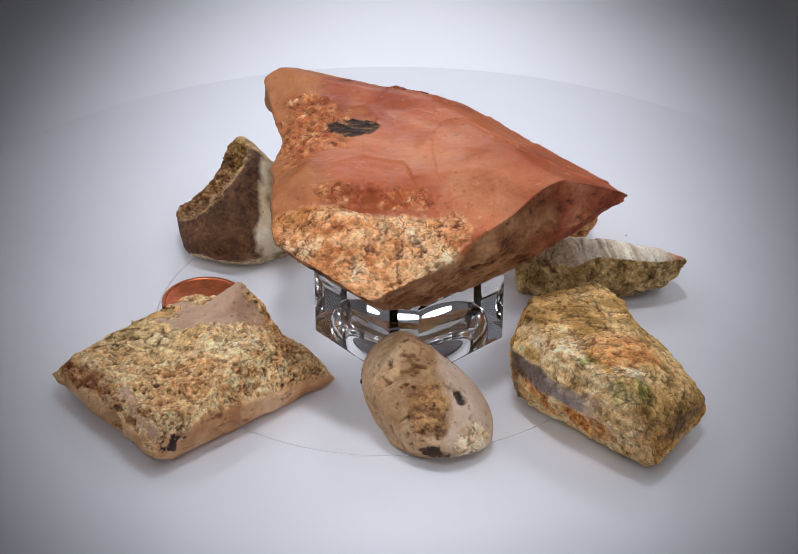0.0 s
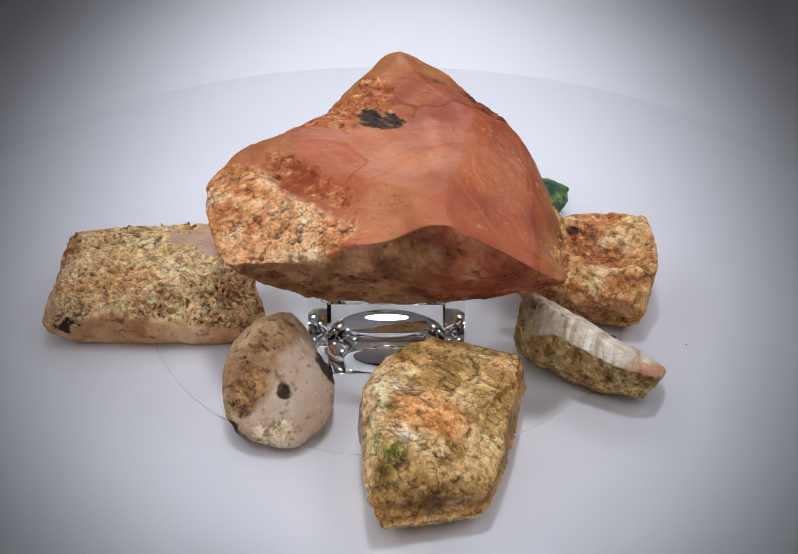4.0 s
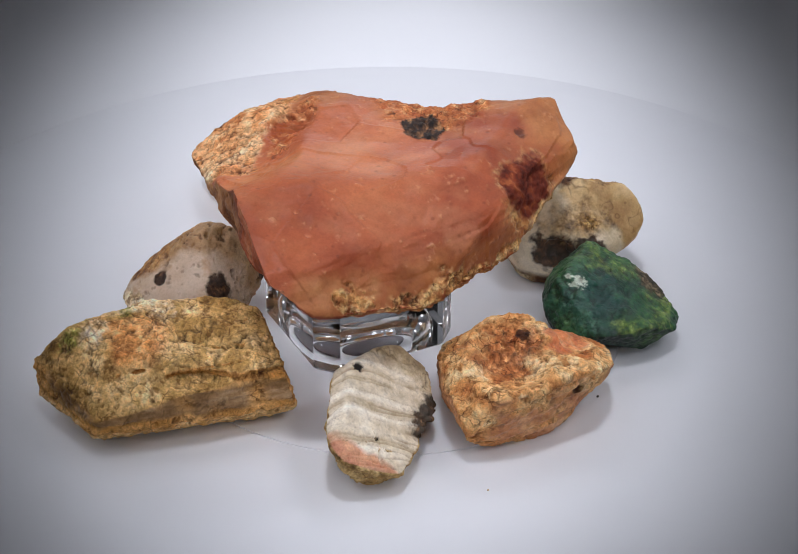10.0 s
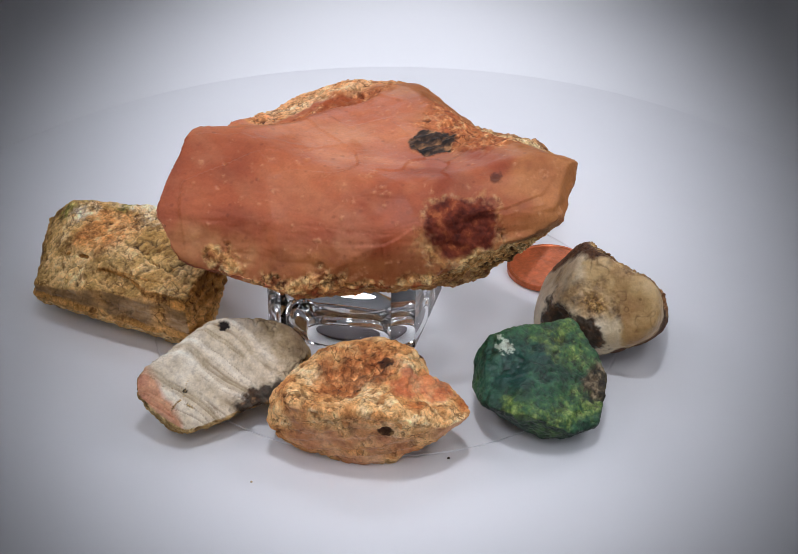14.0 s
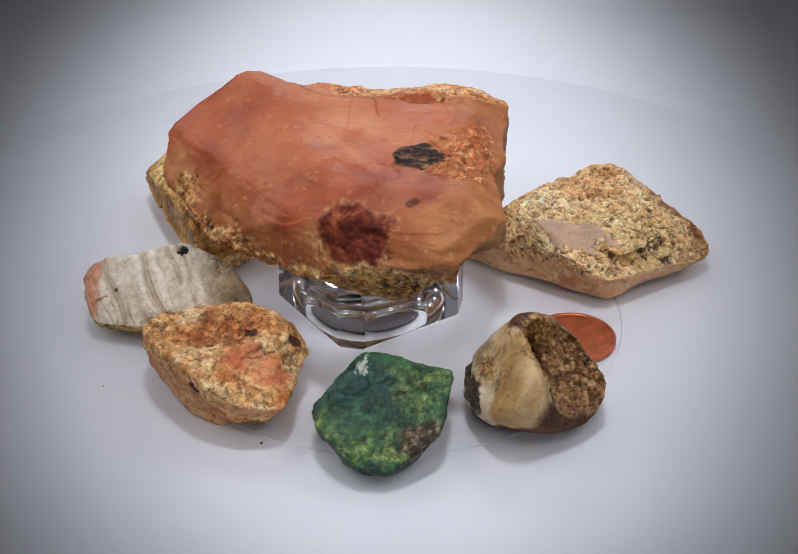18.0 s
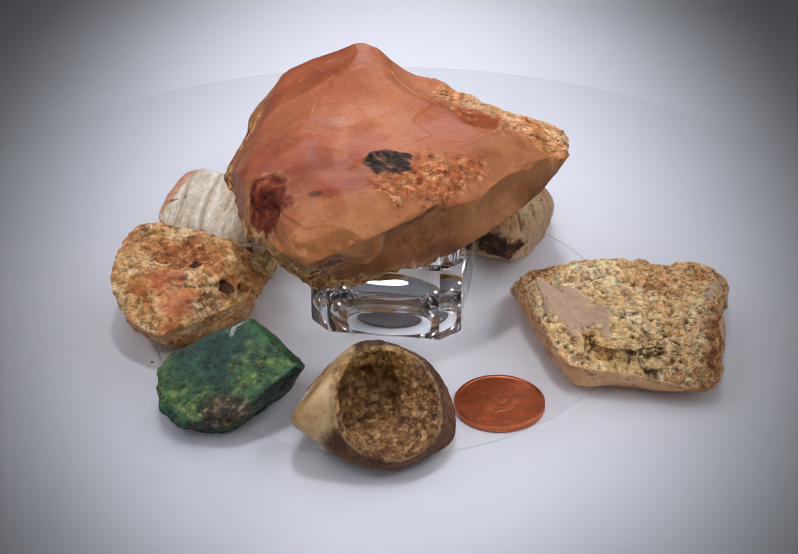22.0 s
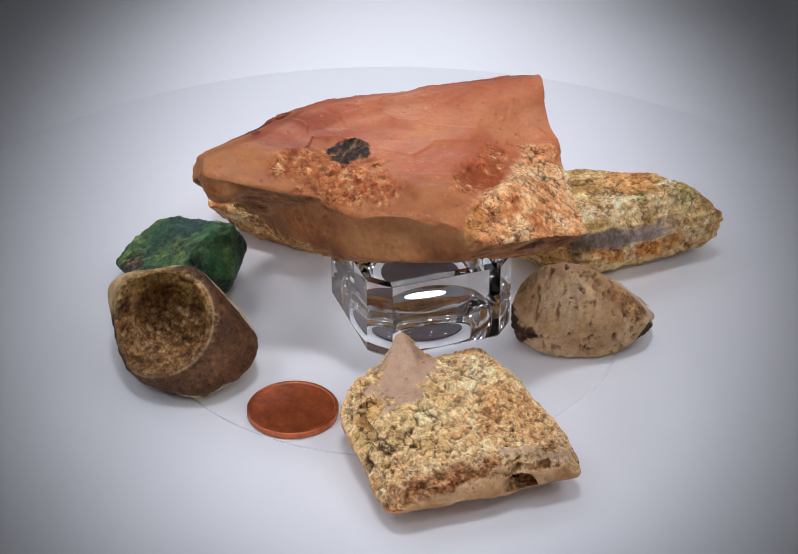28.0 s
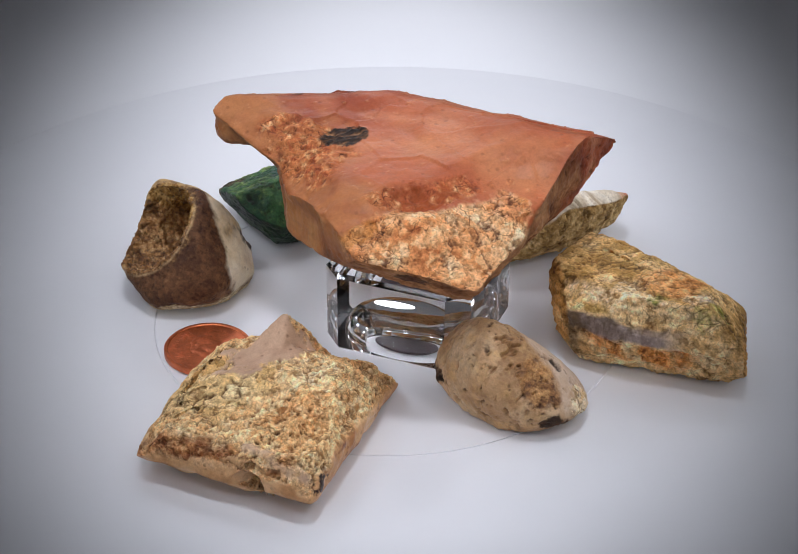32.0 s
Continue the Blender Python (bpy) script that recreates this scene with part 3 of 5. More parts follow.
        rim = blob(p, (2.0, 31.5, 37.6), (10.6, 8, 7.6), 0.3, 2.5, 1, 0.35) * np.clip(0.7 + fbm(p, 3, 3, 0.6, 2) - 0.25 * np.clip(p[:, 2] - 38, 0, 9), 0, 1)
        black = blob(p, (-7, 34, 29.8), (15, 7.5, 4.6), 0.35, 3, 2, 0.3)
        low = under(p[:, 2] - 29.3 - 2.4 * fbm(p, 5, 4, 0.62, 4) + 5 * (p[:, 1] < -8) + 2.5 * (p[:, 0] < -8), 1.2) * under(n[:, 2] - 0.75, 0.2) * (1 - dull)
        low = np.maximum(low, np.maximum(blob(p, (43.5, 3.5, 31.3), (3.5, 6, 3.6), 0.6, 3, 6, 0.4), blob(p, (31, 19.5, 29), (9, 4, 3.4), 0.6, 3, 7, 0.4)))
        cc = np.maximum(np.maximum(rim, black), low)
        cream = ramp(0.6 * fbm(p, 2.4, 4, 0.68, 51) + 0.4 * tag2, [(-0.8, hue(150, 92, 44)), (-0.2, hue(206, 152, 90)), (0.4, hue(230, 194, 132)), (0.9, hue(244, 224, 176))])
        cream = lay(cream, np.clip(0.8 * fine + line, 0, 0.95), hue(66, 36, 18))
        col = lay(col, cc * np.clip(0.55 + 1.2 * fbm(p, 2.0, 4, 0.66, 53) + black, 0, 1), cream)
        col = lay(col, black * np.clip(1.4 * crackline(p * np.array([0.6, 1, 1.5], np.float32), 3.2, 0.22, 3) + 0.5 * line, 0, 1), hue(34, 20, 13))
        grain, rough = np.maximum(grain, 0.5 * cc), np.maximum(rough, 0.8 * cc)
        r = r + cc * (0.7 * fbm(p, 2.2, 4, 0.66, 55) + 0.4 * line + 0.25 * fine)

        rust = ramp(fbm(p, 2.6, 5, 0.7, 61) + 0.25 * tag2, [(-0.8, hue(68, 24, 15)), (-0.1, hue(100, 40, 24)), (0.4, hue(124, 56, 32)), (0.9, hue(166, 92, 52))])
        pit = blob(p, (-4.5, -23.8, 42.5), (7.0, 3.4, 4.5), 0.9, 3, 9, 0.6)
        ring = np.clip(blob(p, (3.0, 30.6, 38.3), (10.0, 8.2, 7.2), 0.35, 4, 0, 0.3) - hollow, 0, 1) * np.clip(0.75 + 1.2 * fbm(p, 2.2, 3, 0.62, 58), 0, 1)
        col, grain = lay(col, 0.85 * ring, cream), np.maximum(grain, 0.5 * ring)
        col = lay(lay(col, hollow, rust), 0.85 * pit, lay(rust, np.full(len(p), 0.4), hue(190, 96, 44)))
        hole = blob(p, (-8.5, 27.0, 45.2), (1.4, 1.1, 1.6), 0.6, 1.2, 0, 0.5)
        col = lay(col, 0.75 * hole, hue(70, 30, 18))
        hr = np.maximum(hollow, pit)
        grain, rough = np.where(hr > 0.5, 0.26, grain), np.maximum(rough, 0.85 * hr)
        r = r + hr * 0.45 * fbm(p, 1.8, 4, 0.66, 63)
        mark = blob(p, (-13.7, -36.4, 33.5), (3.6, 3, 2.4), 0.5, 2)
        col = lay(col, 0.8 * mark, hue(58, 34, 30))

        spot = blob(p * [1, 1, 0.2], (-7.2, 5.8, 8.8), (5.2, 4.6, 3), 0.30, 2.6, 4, 0.12) * under(38 - p[:, 2], 2)
        streak = fbm(p * np.array([0.5, 1.6, 1], np.float32), 1.5, 4, 0.68, 71)
        col = lay(col, spot, ramp(streak, [(-0.5, hue(24, 16, 12)), (-0.05, hue(54, 37, 26)), (0.3, hue(104, 73, 48)), (0.7, hue(176, 128, 86))]))
        rough, grain = np.where(spot > 0.5, 0.62, rough), np.maximum(grain, 0.3 * spot)
        r = r + spot * 0.35 * streak
        areas = [("dark_spot", "black-brown mineral spot", spot), ("rust_hollow", "dark rust-red hollow", hollow), ("rust_pit", "rust-brown pit in the crust", pit),
                 ("hollow_rim", "cream crust round the hollow", np.maximum(rim, black)), ("orange_crust", "rough orange crust", oc), ("pale_crust", "cracked pale orange crust", pc),
                 ("lower_crust", "tan crust along the lower edge", low), ("honey_side", "honey-orange translucent side", west), ("dull_side", "dull brown lower side", np.maximum(dull, belly))]
        return r, col, rough, grain, areas

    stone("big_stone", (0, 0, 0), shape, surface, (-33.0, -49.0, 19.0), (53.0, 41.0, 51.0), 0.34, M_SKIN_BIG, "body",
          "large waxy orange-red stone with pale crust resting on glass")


def build_flat_stone():
    cuts = [(-0.105, 0.029, 0.994, 12.14), (0.669, -0.742, 0.041, 25.00), (0.103, 0.983, -0.150, 20.71),
            (-0.502, -0.367, -0.783, 6.48), (0.439, 0.874, -0.207, 20.39), (-0.575, 0.753, -0.320, 13.21),
            (-0.734, -0.608, 0.303, 17.91), (0.601, -0.537, 0.592, 24.79), (-0.427, 0.453, 0.783, 15.50),
            (0.706, 0.305, 0.639, 30.03), (0.562, -0.669, -0.486, 19.17), (0.217, 0.567, -0.795, 9.95),
            (-0.394, 0.435, -0.810, 6.11), (-0.442, -0.433, -0.786, 6.86), (-0.570, 0.390, 0.723, 15.97),
            (0.508, -0.196, 0.839, 23.93), (0.074, -0.851, 0.519, 27.73), (-0.622, -0.466, 0.629, 17.96),
            (0, 0, -1, 0)]
    flakes = [((0.942, -0.236, 0.240, 18.19), (0.408, 0.418, 0.812, 22.57)),
               ((0.801, -0.450, 0.396, 15.35), (0.441, 0.351, 0.826, 23.21)),
               ((0.981, 0.153, 0.122, 24.67), (0.562, 0.479, 0.674, 26.91))]

    peak = np.array((20.0, 15.6, 20.4))

    def shape(p):
        d = notch(cut(cuts, p, 0.35), flakes, p, 0.5)
        spike = cut([(*n, float(np.dot(n, peak))) for n in ((-0.62, -0.30, 0.72), (0.85, 0.10, 0.5), (0.25, 0.93, 0.25), (0.35, -0.80, 0.48), (-0.25, 0.85, 0.45))], p, 0.4)
        d = smin(d, smax(spike, cut(cuts[1:], p, 0.35), 0.4), 0.5)
        d = dent(d, p, (8, -18, 16.5), (12, 5, 5.2), 0.6)
        d = dent(d, p, (-2, -19, 6), (9, 3, 2.5), 0.6)
        d = groove(d, p, ((3.5, 13.5, 12), (2.6, 15.7, 11.4), (-1.2, 15.7, 9.4), (-6.1, 10.0, 10.2)), 0.45, 1.6)
        d = groove(d, p, ((2.3, 9.8, 12.2), (-3, 8, 11.8), (-8.5, 5.6, 10.8)), 0.32, 1.6)
        d = groove(d, p, ((2.0, -1.7, 12.0), (-4.8, 2.7, 11.8), (-11.1, 1.9, 10.6)), 0.32, 1.6)
        return groove(d, p, ((-7.0, -13.2, 9.6), (-3.8, -19, 9.4), (-0.8, -23.1, 9.2)), 0.75, 1.0)

    def surface(p, n):
        edge_z = 8.8 + 2.2 * fbm(p, 5, 4, 0.6, 9)
        top = np.maximum(under(0.45 - n[:, 2], 0.25), under(edge_z - p[:, 2], 1.0))
        line, tag, dome = crust(p, 1.15, 3, 0.75, 0.26, 0.45)
        big, btag, bdome = crust(p, 3.8, 4, 0.7, 0.10, 0.3)
        chips = blob(p * [1, 1, 0], (-0.5, 8.5, 0), (14, 10, 9), 0.45, 4, 0, 0.4)
        grit = fbm(p, 1.0, 3, 0.7, 13)
        col = ramp(0.45 * fbm(p, 8, 4, 0.6, 11) + 0.35 * tag + 0.3 * grit, [(-0.8, hue(204, 147, 90)), (-0.2, hue(230, 190, 135)), (0.3, hue(242, 216, 167)), (0.8, hue(250, 234, 199))])
        pore, _, ptag = worley(warped(p, 1.2, 0.5, 3), 1.05, 14)
        pore = np.clip(1.5 - pore / (0.14 + 0.26 * ptag), 0, 1) * np.clip(0.9 + 1.6 * fbm(p, 5, 3, 0.6, 18), 0, 1)
        col = lay(col, np.clip(0.45 * line + 0.9 * pore, 0, 0.92), hue(92, 52, 26))
        chip = ramp(0.5 * fbm(p, 4, 4, 0.6, 15) + 0.5 * btag, [(-0.8, hue(196, 156, 96)), (0.0, hue(222, 194, 138)), (0.8, hue(240, 222, 176))])
        chip = lay(chip, np.clip(1.2 * big + 0.25 * line, 0, 0.9), hue(86, 54, 26))
        col = lay(col, chips, chip)
        stain = np.clip(1.5 * fbm(p, 6, 4, 0.62, 17) - 0.5, 0, 1)
        col = lay(col, 0.35 * stain, hue(196, 132, 74))
        rusty = under(p[:, 0] * 0.72 + p[:, 1] * 0.6 + 12.5 - 4.5 * fbm(p, 6, 4, 0.6), 5)
        rust = ramp(0.7 * fbm(p, 2.0, 4, 0.7, 19) + 0.3 * tag, [(-0.7, hue(84, 40, 22)), (-0.1, hue(146, 84, 46)), (0.4, hue(196, 142, 90)), (0.9, hue(232, 196, 148))])
        col = lay(col, 0.85 * rusty * top, rust)
        # smooth broken edge
        side = ramp(fbm(p, 7, 4, 0.6, 21), [(-0.7, hue(166, 116, 74)), (0.0, hue(196, 152, 108)), (0.7, hue(216, 182, 142))])
        side = lay(side, np.clip(2.2 * fbm(p * np.array([1, 1, 2], np.float32), 3.4, 4, 0.66, 23) - 0.9, 0, 0.9), hue(112, 58, 30))
        side = lay(side, 0.6 * np.clip(1.8 * fbm(p, 3, 4, 0.64, 25) - 0.7, 0, 1), hue(232, 206, 160))
        col = lay(side, top, col)
        smooth = blob(p * [1, 1, 0], (12.2, 11.4, 0), (9.8, 5.6, 9), 0.5, 3, 0, 0.2) * under(0.3 - n[:, 2], 0.2)
        notch_face = np.clip(1 - seg(p, (-3, -15.5, 11.5), (3.2, -26, 9)) / 2.6 + 0.5 * fbm(p, 3, 3), 0, 1) * 0.9
        mauve = ramp(fbm(p, 6, 4, 0.6, 27), [(-0.6, hue(172, 142, 118)), (0.6, hue(194, 164, 138))])
        plain_face = np.maximum(smooth, np.clip(2 * notch_face - 0.4, 0, 1))
        col = lay(col, plain_face, mauve)
        col = col * np.array((1.04, 0.99, 0.95))
        mark = blob(p, (7.0, -26.6, 6.8), (2.0, 2.2, 1.4), 1.3, 1.1, 0, 0.4)
        col = lay(col, mark, hue(44, 24, 20))
        rough = 0.42 + 0.4 * top * (1 - plain_face)
        grain = 0.18 + 0.4 * top * (1 - plain_face)
        open_crust = top * (1 - plain_face)
        r = 0.5 * fbm(p, 7, 3) + 0.35 * ridged(p, 6, 2, 4) + open_crust * (0.40 * fbm(p, 2.2, 3, 0.66) + (1 - chips) * (0.3 * line + 0.7 * pore + 0.25 * grit) + chips * (0.6 * big + 0.3 * flaking(p, 4.5, 5) - 0.2) + 0.2)
        r = r + (1 - top) * (0.25 * fbm(p, 3, 3) + 0.3 * ridged(p * np.array([1, 1, 2], np.float32), 5, 2, 7))
        areas = [("smooth_patch", "smooth grey-mauve patch", smooth), ("dark_mark", "small black mark", mark), ("brown_strip", "brown stained strip", rusty * top),
                 ("cream_crust", "pale cracked chips", chips * top), ("edge", "smooth honey-brown broken edge", 1 - top)]
        return r, col, rough, grain, areas

    stone("flat_stone", (-50, -30, 0), shape, surface, (-23.0, -31.0, -2.0), (42.0, 24.0, 22.0), 0.27, M_SKIN_FLAT, "crust",
          "flat tan stone slab with a grainy cracked crust and honey edges")


def build_pebble():
    cuts = [(0.390, -0.404, 0.828, 14.13), (-0.693, 0.400, 0.600, 20.63), (0.338, 0.924, 0.178, 14.00),
            (-0.800, -0.599, -0.032, 9.89), (0.826, -0.064, 0.560, 13.2), (-0.019, -0.714, 0.699, 12.46),
            (-0.876, -0.286, -0.390, 6.85), (0.097, -0.626, -0.773, 3.47), (-0.274, 0.498, -0.823, 5.65),
            (0.673, 0.158, 0.722, 13.13), (0.624, 0.628, -0.464, 7.84), (-0.628, 0.179, 0.758, 19.71),
            (-0.999, 0.010, 0.032, 13.10), (-0.357, -0.565, 0.744, 14.53), (-0.275, 0.960, 0.041, 17.12),
            (0.516, 0.627, 0.584, 15.07), (0.638, 0.132, -0.758, 5.08), (0.550, -0.543, 0.634, 12.45),
            (-0.606, -0.723, -0.331, 7.16), (-0.872, -0.283, 0.400, 14.63), (0, 0, -1, 0)]

    def shape(p):
        d = cut(cuts, p, 1.3) - 1.4
        d = smax(d, -p[:, 2], 0.6)
        d = dent(d, p, (7.2, -2.8, 12.4), (1.5, 1.6, 2.2), 0.4)
        return dent(d, p, (7.5, 11.5, 12.0), (3.2, 3.4, 3.8), 0.6)

    def surface(p, n):
        col = ramp(fbm(p, 9, 5, 0.6, 1), [(-0.7, hue(150, 112, 72)), (0.0, hue(180, 144, 104)), (0.7, hue(204, 176, 140))])
        back = under(p[:, 0] - 2, 5)
        grooves = np.clip(2.6 * fbm(p * np.array([1.0, 2.4, 0.9], np.float32), 2.3, 3, 0.55, 5) - 1.15, 0, 1) * back
        col = lay(col, 0.5 * grooves, hue(104, 66, 36))
        col = lay(col, 0.5 * back * np.clip(1.6 * fbm(p, 3, 4, 0.64, 9) - 0.3, 0, 1), hue(206, 166, 112))
        clear = under(2.2 + 2.6 * fbm(p, 5, 5, 0.66) - p[:, 0] - 0.15 * p[:, 1], 3)
        milk = ramp(fbm(p, 8, 4, 0.6, 11), [(-0.6, hue(188, 160, 132)), (0.6, hue(208, 187, 166))])
        milk = lay(milk, 0.6 * np.clip(1.9 * fbm(p, 4, 4, 0.64, 13) - 0.7, 0, 1), hue(166, 118, 70))
        col = lay(col, clear, milk)
        stain = blob(p, (0.2, -6.2, 11.5), (5.0, 5.0, 6.5), 0.4, 3, 2, 0.4)
        ochre = ramp(fbm(p, 1.8, 4, 0.7, 15), [(-0.6, hue(88, 50, 22)), (0.0, hue(146, 100, 52)), (0.6, hue(184, 140, 88))])
        col = lay(col, 0.9 * stain, ochre)
        chalk = blob(p, (8.0, -8.8, 5.0), (4.8, 3.8, 3.0), 0.5, 2, 0, 0.3)
        gaps, tag, dome = crust(p, 1.2, 5, 0.6, 0.2)
        col = lay(col, chalk, lay(ramp(tag, [(-1, hue(206, 172, 120)), (1, hue(242, 228, 200))]), 0.7 * gaps, hue(100, 64, 34)))
        hole = blob(p, (6.4, -2.9, 11.6), (1.5, 1.5, 2.1), 0.3, 1.5)
        pit = blob(p, (5.8, 10.4, 10.4), (3.1, 3.2, 4.2), 0.35, 2)
        foot = blob(p, (1.0, -11.6, 4.2), (3.4, 2.4, 1.8), 0.5, 2)
        rear = blob(p, (-9.5, 13.5, 7.5), (5, 4.5, 4.0), 0.45, 2.5, 4)
        dark = np.maximum(np.maximum(hole, pit), np.maximum(foot, rear))
        col = lay(col, 0.95 * dark, ramp(fbm(p, 1.3, 4, 0.68, 17), [(-0.4, hue(34, 20, 14)), (0.4, hue(70, 44, 28)), (0.9, hue(140, 96, 58))]))
        dots = np.clip(3.4 * fbm(p, 1.5, 3, 0.6, 19) - 2.0, 0, 1)
        col = lay(col, 0.8 * dots * (1 - clear * 0.5), hue(74, 42, 22))
        rough = 0.38 + 0.25 * np.maximum(stain, back * 0.5) + 0.3 * np.maximum(chalk, dark)
        grain = 0.14 + 0.3 * np.maximum(stain, np.maximum(chalk, dark)) + 0.12 * back
        r = 0.25 * fbm(p, 8, 3) + 0.9 * grooves + 0.3 * back * ridged(p * np.array([1, 2.0, 1], np.float32), 4, 2, 3) + (chalk + dark) * 0.5 * fbm(p, 1.8, 3, 0.62) + 0.35 * dots + 0.06 * fbm(p, 1.2, 2)
        areas = [("hole", "dark brown pit", hole), ("hollow", "large dark brown pit", pit), ("dark_end", "dark crumbly end", foot), ("dark_side", "dark brown stained side", rear), ("chalky_edge", "white chalky edge", chalk),
                 ("brown_stain", "ochre-brown stain", stain), ("clear_face", "milky translucent face", clear)]
        return r, col, rough, grain, areas

    stone("pebble", (8, -45, 0), shape, surface, (-15.0, -14.0, -2.0), (14.0, 18.0, 23.0), 0.25, M_SKIN_EGG, "body",
          "egg-shaped translucent tan pebble with dark pits", "pebble")


def build_layered_stone():
    cuts = [(0.098, 0.093, 0.991, 17.91), (-0.634, -0.682, -0.364, 11.18), (0.918, 0.393, -0.054, 13.15),
            (-0.701, 0.671, -0.241, 21.08), (0.821, -0.562, 0.098, 19.11), (-0.610, -0.677, 0.412, 19.94),
            (0.859, 0.501, 0.110, 13.75), (-0.997, 0.020, -0.073, 20.91), (0.531, 0.275, -0.801, 3.55),
            (0.611, 0.150, 0.778, 16.71), (-0.491, 0.845, 0.212, 26.48), (0.674, -0.338, 0.657, 19.60),
            (-0.650, -0.237, 0.721, 23.53), (0.504, -0.379, -0.776, 8.56), (-0.694, 0.189, -0.695, 12.30),
            (-0.919, 0.262, 0.293, 25.36), (-0.489, -0.479, -0.729, 6.68), (0.654, 0.390, -0.648, 5.87),
            (-0.851, -0.524, -0.025, 16.83), (-0.891, 0.410, -0.193, 20.52), (0, 0, -1, 0)]

    def shape(p):
        d = cut(cuts, p, 0.3)
        d = dent(d, p, (12, 2, 21), (7, 15, 4), 0.6)
        d = dent(d, p, (9, 14, 14.5), (6, 10, 2.0), 0.5)
        d = groove(d, p, ((13.1, -7.2, 13), (9.8, -4.6, 14.9), (6.2, 2.8, 16.2), (4.6, 9, 16.2), (2.0, 16.2, 16.1), (-1.5, 21, 16.3)), 0.24, 1.5)
        d = groove(d, p, ((-2.7, 8.4, 17.2), (-2.3, 12.5, 16.8), (-4.9, 17.4, 16.6)), 0.4, 1.3)
        d = groove(d, p, ((-14.5, -5.3, 18), (-11.6, -6.3, 19.4), (-9.2, -8.5, 19.5)), 0.22, 1.3)
        return groove(d, p, ((-9.4, 12.5, 17.8), (-10.5, 15, 17.8), (-12.6, 16, 17.8)), 0.25, 1.3)

    def surface(p, n):
        top = under(0.5 - n[:, 2], 0.3)
        face = under(n[:, 0] + 0.35, 0.2) * under(n[:, 1] + 0.15, 0.3)
        east = under(0.25 - n[:, 0], 0.3) * (1 - top)
        z = p[:, 2] + 1.0 * fbm(p, 5, 4, 0.6, 2)
        line, tag, dome = crust(p * np.array([0.75, 1.0, 1.0], np.float32), 3.2, 6, 0.5, 0.12, 0.4)
        fine, tag2, dome2 = crust(p, 1.2, 7, 0.5, 0.22)
        flat = p * np.array([0.55, 1.0, 0.8], np.float32)
        # weathered top: olive, cream and orange
        col = ramp(0.75 * fbm(p, 5, 5, 0.66, 1) + 0.25 * tag, [(-0.8, hue(112, 86, 42)), (-0.3, hue(168, 136, 78)), (0.15, hue(204, 174, 116)), (0.7, hue(234, 210, 160))])
        col = lay(col, 0.6 * np.clip(1.6 * fbm(p, 9, 4, 0.6, 11), 0, 1), ramp(fbm(p, 2, 4, 0.66, 12), [(-0.6, hue(124, 104, 50)), (0.6, hue(186, 164, 102))]))
        orange = blob(p * [1, 1, 0], (0.0, -4.5, 0), (6.8, 7.5, 9), 0.4, 4, 6, 0.6)
        col = lay(col, 0.85 * orange, ramp(0.8 * fbm(p, 1.8, 4, 0.7, 13), [(-0.7, hue(146, 84, 36)), (0.0, hue(206, 150, 88)), (0.7, hue(236, 200, 146))]))
        cream = np.maximum(np.maximum(blob(p, (1.2, -13, 19), (4.2, 2.4, 4), 0.5, 2, 0, 0.4), blob(p, (-11.5, -7, 19.2), (4.5, 7, 3.5), 0.5, 3, 3, 0.5)), 0.8 * under(16.8 - p[:, 2], 1.5) * under(p[:, 0] + 0.75 * p[:, 1] + 14, 3))
        col = lay(col, 0.85 * cream, ramp(fbm(p, 1.5, 4, 0.7, 14), [(-0.8, hue(170, 136, 82)), (0.0, hue(226, 208, 166)), (0.7, hue(246, 240, 222))]))
        # layered sides
        band = ramp(0.7 * fbm(p * np.array([0.4, 0.4, 1.8], np.float32), 4, 5, 0.66, 15), [(-0.7, hue(116, 80, 38)), (-0.1, hue(176, 134, 72)), (0.4, hue(208, 170, 110)), (0.9, hue(230, 204, 150))])
        gold = under(12.8 - z, 1.2) * under(z - 16.2, 1.2)
        band = lay(band, 0.6 * gold * east, ramp(fbm(p, 3, 4, 0.64, 16), [(-0.6, hue(138, 92, 36)), (0.6, hue(190, 140, 72))]))
        smoke = under(7.6 - z, 1.0) * under(z - 12.4, 1.2) * np.clip(0.75 + 1.2 * fbm(p, 8, 3, 0.6, 8), 0, 1)
        band = lay(band, 0.85 * smoke * east, ramp(fbm(p * np.array([0.4, 0.4, 1.6], np.float32), 4, 4, 0.64, 18), [(-0.6, hue(84, 64, 40)), (0.0, hue(124, 100, 70)), (0.7, hue(172, 152, 122))]))
        umber = blob(p, (9.5, -14.5, 10), (4.5, 5, 4.0), 0.4, 3, 5, 0.5)
        band = lay(band, 0.7 * umber, hue(82, 58, 30))
        base = under(z - 4.6 - 1.2 * fbm(p, 3, 3), 1.4)
        band = lay(band, 0.8 * base, ramp(0.6 * fbm(p, 1.6, 4, 0.7, 19) + 0.3 * tag2, [(-0.7, hue(136, 104, 54)), (0.0, hue(202, 176, 122)), (0.7, hue(236, 220, 176))]))
        # the broken face with the grey seam
        wall = ramp(0.8 * fbm(p, 2.6, 5, 0.68, 21), [(-0.7, hue(140, 104, 56)), (-0.1, hue(200, 172, 120)), (0.5, hue(232, 214, 170))])
        rusty = under(4.2 - z, 1.4) * under(z - 10.6 - fbm(p, 4, 3), 1.2) * np.clip(0.85 + 1.8 * fbm(p, 4, 4, 0.62, 22), 0, 1) * under(np.abs(p[:, 0] + 11) - 8, 3)
